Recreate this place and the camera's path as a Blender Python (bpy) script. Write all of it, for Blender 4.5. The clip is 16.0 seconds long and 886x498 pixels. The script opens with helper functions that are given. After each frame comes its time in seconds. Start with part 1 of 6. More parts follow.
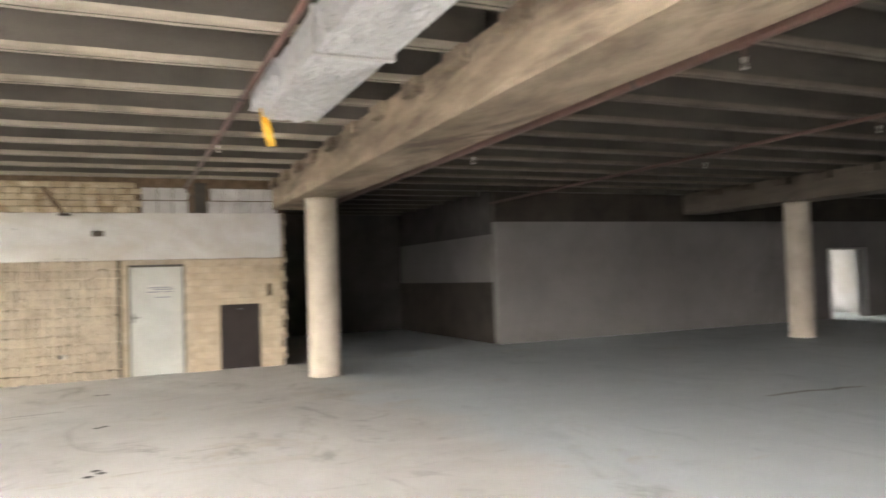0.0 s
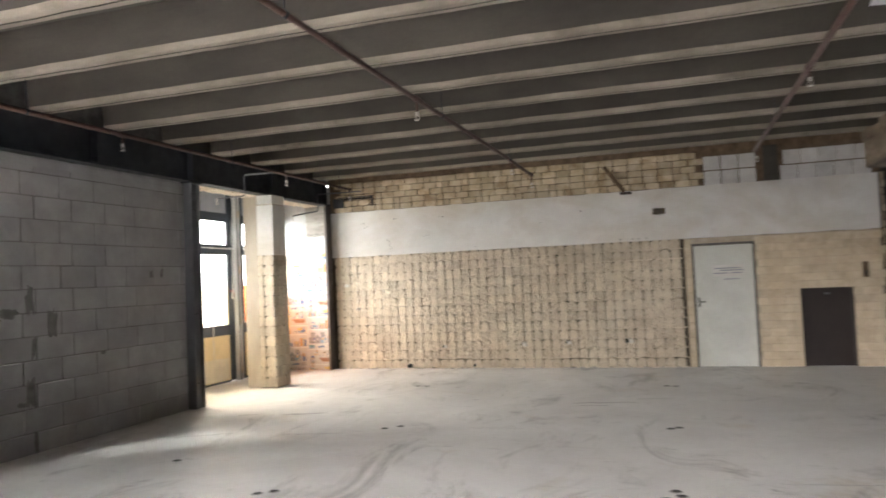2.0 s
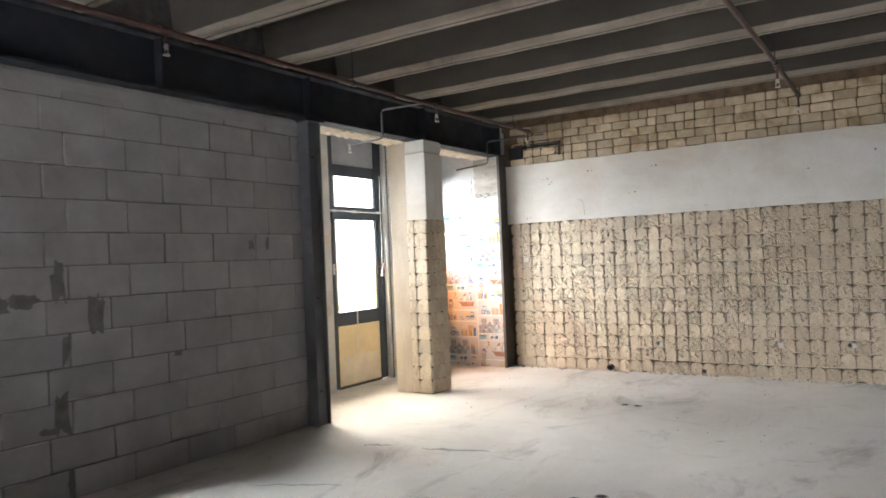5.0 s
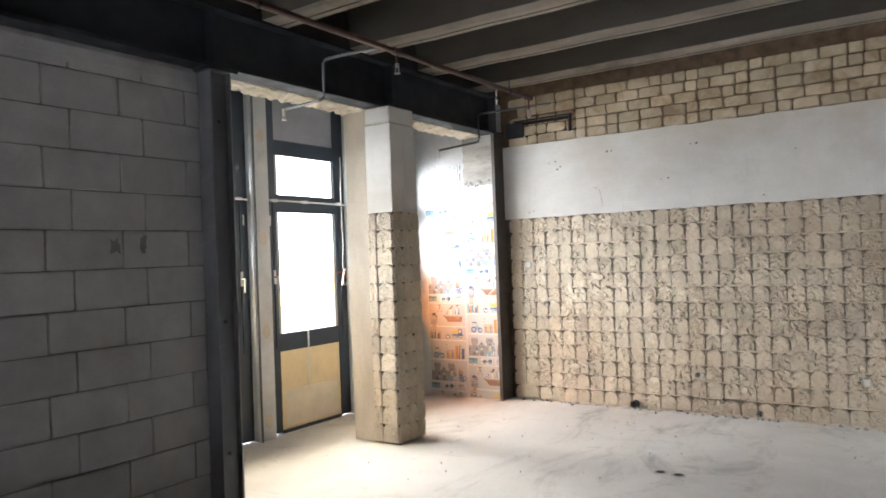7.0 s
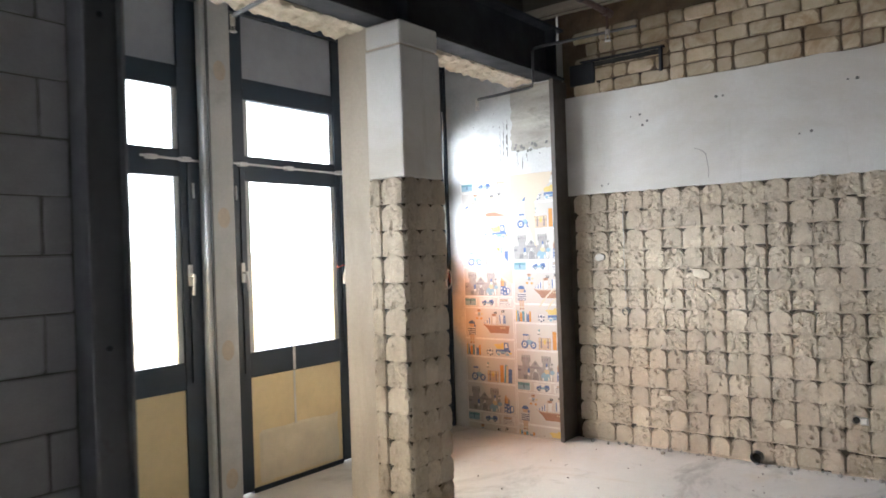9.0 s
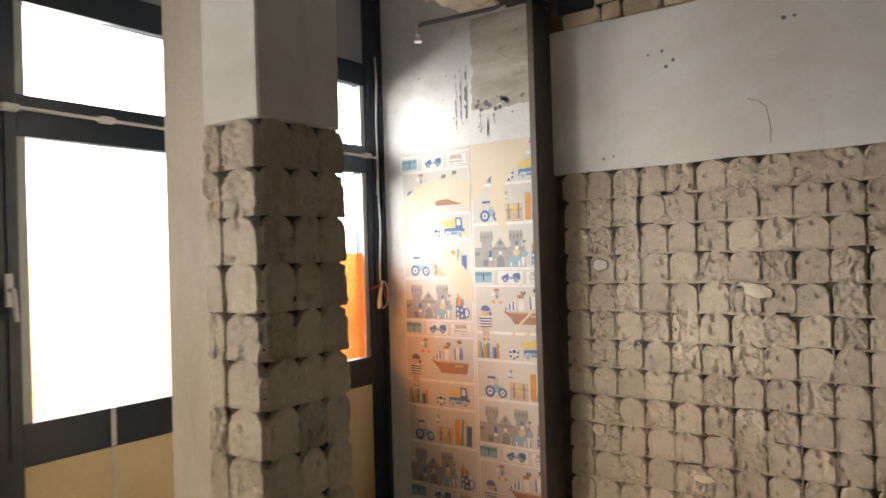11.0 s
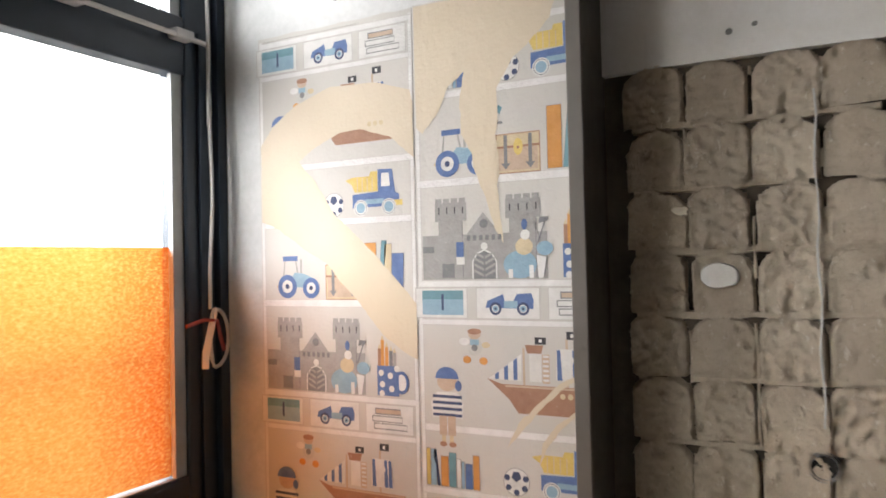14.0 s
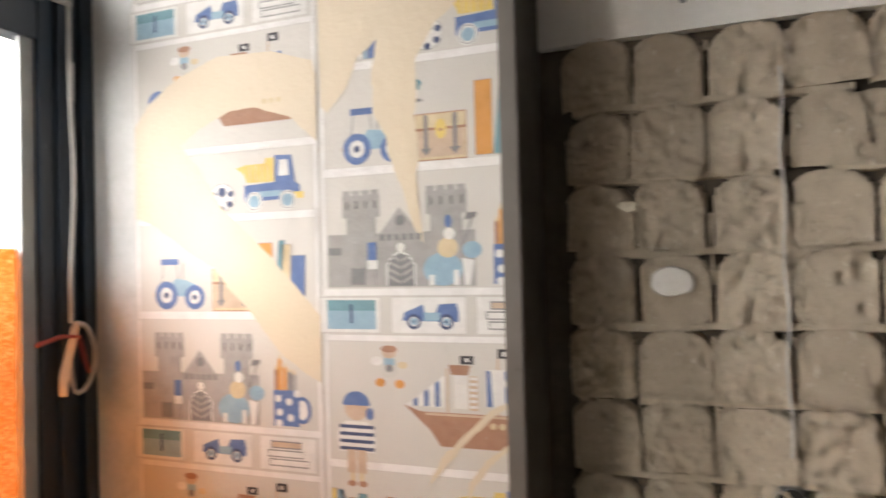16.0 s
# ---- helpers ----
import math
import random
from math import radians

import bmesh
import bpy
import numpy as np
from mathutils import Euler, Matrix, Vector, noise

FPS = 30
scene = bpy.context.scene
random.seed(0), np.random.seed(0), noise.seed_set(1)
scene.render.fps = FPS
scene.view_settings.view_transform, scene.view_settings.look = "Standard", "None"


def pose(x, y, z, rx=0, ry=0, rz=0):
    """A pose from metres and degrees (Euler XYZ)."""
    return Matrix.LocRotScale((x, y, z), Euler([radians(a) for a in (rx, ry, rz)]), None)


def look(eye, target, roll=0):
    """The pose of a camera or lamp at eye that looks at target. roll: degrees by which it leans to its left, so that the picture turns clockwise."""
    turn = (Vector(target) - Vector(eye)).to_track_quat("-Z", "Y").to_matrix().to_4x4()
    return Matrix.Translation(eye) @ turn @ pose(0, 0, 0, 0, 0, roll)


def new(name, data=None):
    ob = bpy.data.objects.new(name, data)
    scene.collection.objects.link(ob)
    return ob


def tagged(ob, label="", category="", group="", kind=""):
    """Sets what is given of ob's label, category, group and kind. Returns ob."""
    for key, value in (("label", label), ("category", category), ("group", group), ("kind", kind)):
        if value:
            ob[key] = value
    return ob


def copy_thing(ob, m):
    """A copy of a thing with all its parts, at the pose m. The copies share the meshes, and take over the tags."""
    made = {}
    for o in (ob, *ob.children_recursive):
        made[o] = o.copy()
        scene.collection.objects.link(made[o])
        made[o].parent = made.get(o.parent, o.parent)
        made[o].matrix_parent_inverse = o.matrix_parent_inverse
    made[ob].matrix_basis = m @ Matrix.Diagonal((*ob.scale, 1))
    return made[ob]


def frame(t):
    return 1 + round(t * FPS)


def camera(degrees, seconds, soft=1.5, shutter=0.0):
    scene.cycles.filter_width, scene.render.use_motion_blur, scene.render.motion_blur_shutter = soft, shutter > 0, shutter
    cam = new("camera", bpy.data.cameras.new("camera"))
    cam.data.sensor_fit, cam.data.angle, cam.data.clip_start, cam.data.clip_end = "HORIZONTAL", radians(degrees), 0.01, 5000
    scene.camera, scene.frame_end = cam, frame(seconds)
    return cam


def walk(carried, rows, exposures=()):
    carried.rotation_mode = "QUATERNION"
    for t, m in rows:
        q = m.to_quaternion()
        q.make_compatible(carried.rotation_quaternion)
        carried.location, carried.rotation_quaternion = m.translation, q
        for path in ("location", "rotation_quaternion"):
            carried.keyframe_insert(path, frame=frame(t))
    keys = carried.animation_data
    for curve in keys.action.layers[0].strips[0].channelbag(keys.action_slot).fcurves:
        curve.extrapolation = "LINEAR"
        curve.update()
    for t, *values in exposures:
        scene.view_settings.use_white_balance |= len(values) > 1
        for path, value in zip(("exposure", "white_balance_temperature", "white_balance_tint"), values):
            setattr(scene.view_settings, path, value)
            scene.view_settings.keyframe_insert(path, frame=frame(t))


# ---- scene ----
cam = camera(62.8, 16.0, soft=1.7, shutter=0.5)
PATH = [
    (0, (6.615, -14.372, 1.657), (7.421, -12.543, 1.73), -1.9),
    (0.5, (6.618, -14.022, 1.627), (7.037, -12.068, 1.706), -2.1),
    (1, (6.619, -13.651, 1.61), (6.707, -11.655, 1.688), -2.2),
    (1.5, (6.601, -13.201, 1.618), (6.259, -11.232, 1.698), -2.4),
    (2, (6.465, -12.689, 1.635), (5.851, -10.788, 1.717), -2.5),
    (2.5, (6.295, -12.214, 1.613), (5.506, -10.378, 1.697), -2.5),
    (3, (6.047, -11.728, 1.617), (5.088, -9.974, 1.699), -2.5),
    (3.5, (5.823, -11.206, 1.647), (4.785, -9.498, 1.726), -2.4),
    (4, (5.648, -10.708, 1.657), (4.577, -9.019, 1.693), -2.4),
    (4.5, (5.43, -10.206, 1.658), (4.342, -8.528, 1.688), -2.5),
    (5, (5.251, -9.692, 1.649), (4.158, -8.017, 1.676), -2.4),
    (7.5, (4.037, -7.171, 1.721), (2.893, -5.53, 1.736), -1.9),
    (8, (3.703, -6.729, 1.669), (2.504, -5.129, 1.689), -2.0),
    (8.5, (3.442, -6.238, 1.673), (2.221, -4.653, 1.684), -1.9),
    (9, (3.178, -5.75, 1.672), (1.947, -4.174, 1.679), -1.9),
    (11.5, (1.859, -3.577, 1.665), (0.722, -1.932, 1.68), -1.6),
    (12, (1.552, -3.231, 1.672), (0.484, -1.541, 1.685), -1.7),
    (12.5, (1.338, -2.885, 1.611), (0.258, -1.202, 1.659), -1.5),
    (13, (1.073, -2.552, 1.574), (-0.023, -0.88, 1.63), -1.4),
    (13.5, (0.803, -2.244, 1.605), (-0.137, -0.479, 1.65), -1.2),
    (14, (0.633, -1.952, 1.62), (-0.294, -0.18, 1.664), -1.3),
    (14.5, (0.527, -1.77, 1.632), (-0.413, -0.005, 1.671), -1.3),
    (15, (0.463, -1.695, 1.644), (-0.479, 0.069, 1.68), -1.3),
    (15.5, (0.453, -1.667, 1.632), (-0.472, 0.105, 1.686), -1.2),
    (16, (0.529, -1.662, 1.628), (-0.217, 0.193, 1.669), -1.4),
]
walk(cam, [(t, look(eye, target, roll)) for t, eye, target, roll in PATH],
     [(0, 1.28, 6900, 14), (1.2, 0.85, 6700, 15), (2.5, 0.4, 6400, 15), (5.0, 0.42, 6200, 15), (9.0, -0.12, 5900, 14), (11.5, -0.8, 7000, 17), (12.4, -0.7, 6000, 15), (13.2, -1.02, 6500, 16), (15, -1.12, 6400, 16), (16, -0.97, 6800, 17)])

# ---------------------------------------------------------------- light
world = bpy.data.worlds.new("sky")
scene.world = world
world.use_nodes = True
wn = world.node_tree.nodes
sky = wn.new("ShaderNodeTexSky")
sky.sky_type, sky.sun_disc = 'NISHITA', False
sky.sun_elevation, sky.sun_rotation = radians(47), radians(80)
wn["Background"].inputs[1].default_value = 0.12
world.node_tree.links.new(sky.outputs[0], wn["Background"].inputs[0])

sun = new("sun", bpy.data.lights.new("sun", 'SUN'))
sun.data.energy, sun.data.angle, sun.data.color = 5.0, radians(0.6), (1.0, 0.95, 0.87)
sun.matrix_world = look((22, 4, 24), (0, 0, 0))


def sky_light(name, eye, target, width, height, watts, color=(1.0, 0.98, 0.95)):
    """Daylight standing outside a window."""
    lamp = new(name, bpy.data.lights.new(name, 'AREA'))
    lamp.data.shape, lamp.data.size, lamp.data.size_y = 'RECTANGLE', width, height
    lamp.data.energy, lamp.data.color = watts, color
    lamp.matrix_world = look(eye, target)
    return lamp


sky_light("daylight_bay", (-3.0, -3.1, 3.05), (0, -2.9, 2.55), 4.2, 2.2, 1500)
# daylight_west lights the hall through unseen openings added in the west wall.
sky_light("daylight_west", (-2.6, -15.9, 4.6), (0, -15.9, 2.4), 11.4, 3.6, 30000, (1.0, 0.98, 0.94))
sky_light("daylight_vestibule", (26.9, 5.0, 3.0), (26.9, 2.0, 1.0), 1.6, 2.0, 40, (0.9, 1.0, 0.95))

# ---------------------------------------------------------------- materials


class Nodes:
    """Short hand for building a node tree."""

    def __init__(self, name):
        self.m = bpy.data.materials.new(name)
        self.m.use_nodes = True
        self.t = self.m.node_tree
        self.b = self.t.nodes["Principled BSDF"]
        self.pos = self.t.nodes.new("ShaderNodeNewGeometry").outputs["Position"]

    def link(self, a, b):
        self.t.links.new(a, b)

    def put(self, socket, v):
        if hasattr(v, "is_output"):
            self.link(v, socket)
        elif isinstance(v, tuple):
            socket.default_value = (*v, 1.0) if len(v) == 3 and len(socket.default_value) == 4 else v
        else:
            socket.default_value = v

    def noise(self, scale, detail=5, rough=0.55, stretch=(1, 1, 1), distort=0.0):
        n = self.t.nodes.new("ShaderNodeTexNoise")
        n.inputs["Scale"].default_value, n.inputs["Detail"].default_value = scale, detail
        n.inputs["Roughness"].default_value, n.inputs["Distortion"].default_value = rough, distort
        self.link(self.mapped(stretch), n.inputs["Vector"])
        return n.outputs["Fac"]

    def mapped(self, stretch):
        if stretch == (1, 1, 1):
            return self.pos
        n = self.t.nodes.new("ShaderNodeMapping")
        n.inputs["Scale"].default_value = stretch
        self.link(self.pos, n.inputs["Vector"])
        return n.outputs[0]

    def cells(self, scale, out="Distance", feature='F1'):
        n = self.t.nodes.new("ShaderNodeTexVoronoi")
        n.feature = feature
        n.inputs["Scale"].default_value = scale
        self.link(self.pos, n.inputs["Vector"])
        return n.outputs[out]

    def ramp(self, fac, lo, hi, a=0.0, b=1.0):
        n = self.t.nodes.new("ShaderNodeMapRange")
        n.inputs[1].default_value, n.inputs[2].default_value = lo, hi
        n.inputs[3].default_value, n.inputs[4].default_value = a, b
        self.link(fac, n.inputs[0])
        return n.outputs[0]

    def mix(self, fac, a, b, how='MIX'):
        n = self.t.nodes.new("ShaderNodeMix")
        n.data_type, n.blend_type = 'RGBA', how
        self.put(n.inputs[0], fac)
        self.put(n.inputs[6], a)
        self.put(n.inputs[7], b)
        return n.outputs[2]

    def math(self, how, a, b):
        n = self.t.nodes.new("ShaderNodeMath")
        n.operation = how
        self.put(n.inputs[0], a)
        self.put(n.inputs[1], b)
        return n.outputs[0]

    def axis(self, k):
        n = self.t.nodes.new("ShaderNodeSeparateXYZ")
        self.link(self.pos, n.inputs[0])
        return n.outputs[k]

    def random(self):
        return self.t.nodes.new("ShaderNodeObjectInfo").outputs["Random"]

    def island(self):
        n = self.t.nodes.new("ShaderNodeNewGeometry")
        return n.outputs["Random Per Island"]

    def done(self, color, rough=0.85, bump=None, strength=0.3, depth=0.01, metal=0.0):
        self.put(self.b.inputs["Base Color"], color)
        self.put(self.b.inputs["Roughness"], rough)
        self.b.inputs["Metallic"].default_value = metal
        if bump is not None:
            n = self.t.nodes.new("ShaderNodeBump")
            n.inputs["Strength"].default_value, n.inputs["Distance"].default_value = strength, depth
            self.link(bump, n.inputs["Height"])
            self.link(n.outputs[0], self.b.inputs["Normal"])
        return self.m


def mineral(name, dark, light, stain=None, scale=3.0, grain=60.0, rough=0.9, strength=0.35, depth=0.006,
            vary=0.0, island=0.0, stain_at=(0.55, 0.72), stretch=(1, 1, 1)):
    """Concrete, plaster, mortar, brick: blotches, grain, pits, stains and piece to piece variation."""
    n = Nodes(name)
    big, fine = n.noise(scale, 6, 0.6, stretch), n.noise(grain, 4, 0.7)
    col = n.mix(n.ramp(big, 0.32, 0.68), dark, light)
    col = n.mix(n.ramp(fine, 0.3, 0.7, 0.0, 0.22), col, tuple(c * 0.55 for c in dark))
    if stain:
        col = n.mix(n.ramp(n.noise(scale * 0.45, 8, 0.7, stretch, 0.6), *stain_at, 0.0, 0.85), col, stain)
    if vary:
        col = n.mix(1.0, col, n.mix(n.random(), (1 - vary,) * 3, (1 + vary,) * 3), 'MULTIPLY')
    if island:
        col = n.mix(1.0, col, n.mix(n.island(), (1 - island,) * 3, (1 + island,) * 3), 'MULTIPLY')
    height = n.math('ADD', n.math('MULTIPLY', n.noise(grain * 0.3, 6, 0.65), 0.7), n.math('MULTIPLY', fine, 0.3))
    return n.done(col, rough, height, strength, depth)


def floor_material():
    n = Nodes("screed")
    big, mid, fine = n.noise(0.35, 8, 0.62, distort=0.8), n.noise(2.2, 7, 0.65), n.noise(75, 4, 0.7)
    col = n.mix(n.ramp(big, 0.35, 0.66), (0.46, 0.45, 0.432), (0.62, 0.61, 0.59))
    col = n.mix(n.ramp(mid, 0.5, 0.75, 0, 0.55), col, (0.65, 0.637, 0.615))
    col = n.mix(n.ramp(n.noise(1.1, 9, 0.72, (1.0, 0.45, 1), 1.2), 0.55, 0.68, 0, 0.7), col, (0.225, 0.22, 0.21))
    col = n.mix(n.ramp(n.noise(5.0, 6, 0.8, (0.3, 1, 1), 0.5), 0.60, 0.70, 0, 0.6), col, (0.17, 0.163, 0.153))
    col = n.mix(n.ramp(n.noise(0.8, 5, 0.6), 0.66, 0.76, 0, 0.4), col, (0.46, 0.36, 0.24))
    col = n.mix(n.ramp(n.noise(13, 7, 0.8, (1, 0.6, 1), 0.4), 0.60, 0.72, 0, 0.45), col, (0.20, 0.193, 0.18))
    col = n.mix(n.ramp(n.noise(30, 4, 0.7), 0.68, 0.74, 0, 0.5), col, (0.68, 0.67, 0.65))
    col = n.mix(n.ramp(fine, 0.35, 0.75, 0, 0.2), col, (0.18, 0.173, 0.165))
    # Blue-grey tint beyond the girder: skylight painted into the screed by x.
    skylit = n.math('ADD', n.axis(0), n.math('MULTIPLY', n.noise(0.5, 6, 0.6), 4.0))
    col = n.mix(n.ramp(skylit, 11.4, 12.6, 0, 0.6), col, (0.47, 0.545, 0.59))
    col = n.mix(n.ramp(n.noise(0.9, 8, 0.75, (0.5, 1, 1), 1.0), 0.60, 0.68, 0, 0.45), col, (0.42, 0.35, 0.26))
    rough = n.ramp(mid, 0.3, 0.7, 0.45, 0.8)
    return n.done(col, rough, n.math('ADD', n.math('MULTIPLY', mid, 0.6), n.math('MULTIPLY', fine, 0.25)), 0.25, 0.01)


def paint(name, color, rough=0.5, wear=None, scale=8.0, metal=0.0, strength=0.12, depth=0.004, amount=(0.62, 0.7), tint=0.18):
    """Painted or bare metal, wood and board with scuffs."""
    n = Nodes(name)
    col = n.mix(n.ramp(n.noise(scale, 6, 0.6), 0.35, 0.7), color, tuple(c * (1 - tint) for c in color))
    if wear:
        col = n.mix(n.ramp(n.noise(scale * 1.7, 8, 0.75, distort=0.4), *amount, 0, 0.9), col, wear)
    col = n.mix(n.ramp(n.noise(scale * 9, 4, 0.7), 0.5, 0.8, 0, 0.15), col, tuple(c * 0.5 for c in color))
    r = n.ramp(n.noise(scale * 2, 4), 0.3, 0.7, rough * 0.85, min(1, rough * 1.2))
    return n.done(col, r, n.noise(scale * 5, 5, 0.6), strength, depth, metal)


def glass_material(name, tint, rough=0.0):
    """A thin pane: mostly clear, with a little mirror."""
    n = Nodes(name)
    t = n.t.nodes
    clear = t.new("ShaderNodeBsdfTransparent")
    clear.inputs[0].default_value = (*tint, 1)
    gloss = t.new("ShaderNodeBsdfGlossy")
    gloss.inputs["Roughness"].default_value = rough
    mix = t.new("ShaderNodeMixShader")
    mix.inputs[0].default_value = 0.03
    n.link(clear.outputs[0], mix.inputs[1])
    n.link(gloss.outputs[0], mix.inputs[2])
    n.link(mix.outputs[0], t["Material Output"].inputs[0])
    return n.m


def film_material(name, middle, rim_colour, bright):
    """Orange privacy film with a fine ripple; glare is painted in as a paler middle."""
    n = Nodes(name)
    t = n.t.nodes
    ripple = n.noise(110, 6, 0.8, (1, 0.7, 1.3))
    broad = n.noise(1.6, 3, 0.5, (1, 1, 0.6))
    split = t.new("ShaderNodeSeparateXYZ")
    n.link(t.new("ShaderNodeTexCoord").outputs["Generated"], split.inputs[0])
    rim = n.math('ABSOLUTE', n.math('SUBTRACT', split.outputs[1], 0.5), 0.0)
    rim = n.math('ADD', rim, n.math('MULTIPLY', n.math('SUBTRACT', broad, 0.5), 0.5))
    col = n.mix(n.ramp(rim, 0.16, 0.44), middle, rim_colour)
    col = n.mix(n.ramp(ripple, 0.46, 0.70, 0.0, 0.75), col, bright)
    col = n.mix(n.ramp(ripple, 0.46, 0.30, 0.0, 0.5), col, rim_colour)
    clear, glow, both = t.new("ShaderNodeBsdfTransparent"), t.new("ShaderNodeBsdfTranslucent"), t.new("ShaderNodeMixShader")
    both.inputs[0].default_value = 0.30
    n.link(col, clear.inputs[0])
    n.link(col, glow.inputs[0])
    n.link(clear.outputs[0], both.inputs[1])
    n.link(glow.outputs[0], both.inputs[2])
    n.link(both.outputs[0], t["Material Output"].inputs[0])
    return n.m


def bed_material():
    """Old mortar tile beds: trowel streaks, grit, lime flecks and dirt."""
    n = Nodes("tile_mortar")
    big, mid, fine = n.noise(2.3, 6, 0.6), n.noise(17, 7, 0.7, (1, 1, 0.6)), n.noise(150, 4, 0.75)
    col = n.mix(n.ramp(big, 0.34, 0.66), (0.54, 0.452, 0.345), (0.69, 0.60, 0.475))
    col = n.mix(n.ramp(mid, 0.52, 0.70, 0, 0.55), col, (0.36, 0.295, 0.215))
    col = n.mix(n.ramp(mid, 0.42, 0.30, 0, 0.5), col, (0.72, 0.65, 0.54))
    col = n.mix(n.ramp(fine, 0.55, 0.75, 0, 0.35), col, (0.27, 0.22, 0.16))
    col = n.mix(n.ramp(n.noise(60, 5, 0.8, (1, 1, 0.45)), 0.60, 0.645, 0, 0.85), col, (0.80, 0.75, 0.66))
    col = n.mix(n.ramp(n.noise(48, 6, 0.8, distort=0.5), 0.62, 0.68, 0, 0.6), col, (0.17, 0.13, 0.09))
    col = n.mix(n.ramp(n.noise(26, 6, 0.75, (1, 1, 0.3)), 0.63, 0.70, 0, 0.5), col, (0.28, 0.22, 0.165))
    col = n.mix(1.0, col, n.mix(n.random(), (0.86,) * 3, (1.10,) * 3), 'MULTIPLY')
    col = n.mix(1.0, col, n.mix(n.island(), (0.90,) * 3, (1.08,) * 3), 'MULTIPLY')
    height = n.math('ADD', n.math('MULTIPLY', n.noise(85, 8, 0.8, (1, 1, 0.6)), 0.75), n.math('MULTIPLY', fine, 0.4))
    return n.done(col, 0.92, height, 1.0, 0.016)


def white_material():
    """Dusty white paint on plaster with beige dirt, runs and small knocks."""
    n = Nodes("white_plaster")
    col = n.mix(n.ramp(n.noise(1.5, 6, 0.6), 0.32, 0.68), (0.60, 0.592, 0.575), (0.71, 0.702, 0.685))
    col = n.mix(n.ramp(n.noise(0.55, 6, 0.65, (1, 1, 1.6), 0.5), 0.46, 0.68, 0, 0.7), col, (0.50, 0.455, 0.385))
    col = n.mix(n.ramp(n.noise(9, 6, 0.75, (1, 1, 0.12)), 0.58, 0.72, 0, 0.35), col, (0.42, 0.39, 0.345))
    col = n.mix(n.ramp(n.noise(24, 5, 0.8), 0.69, 0.73, 0, 0.6), col, (0.30, 0.28, 0.25))
    fine = n.noise(60, 4, 0.7)
    col = n.mix(n.ramp(fine, 0.3, 0.7, 0, 0.15), col, (0.40, 0.39, 0.375))
    height = n.math('ADD', n.math('MULTIPLY', n.noise(14, 6, 0.65), 0.8), n.math('MULTIPLY', fine, 0.3))
    return n.done(col, 0.85, height, 0.3, 0.008)


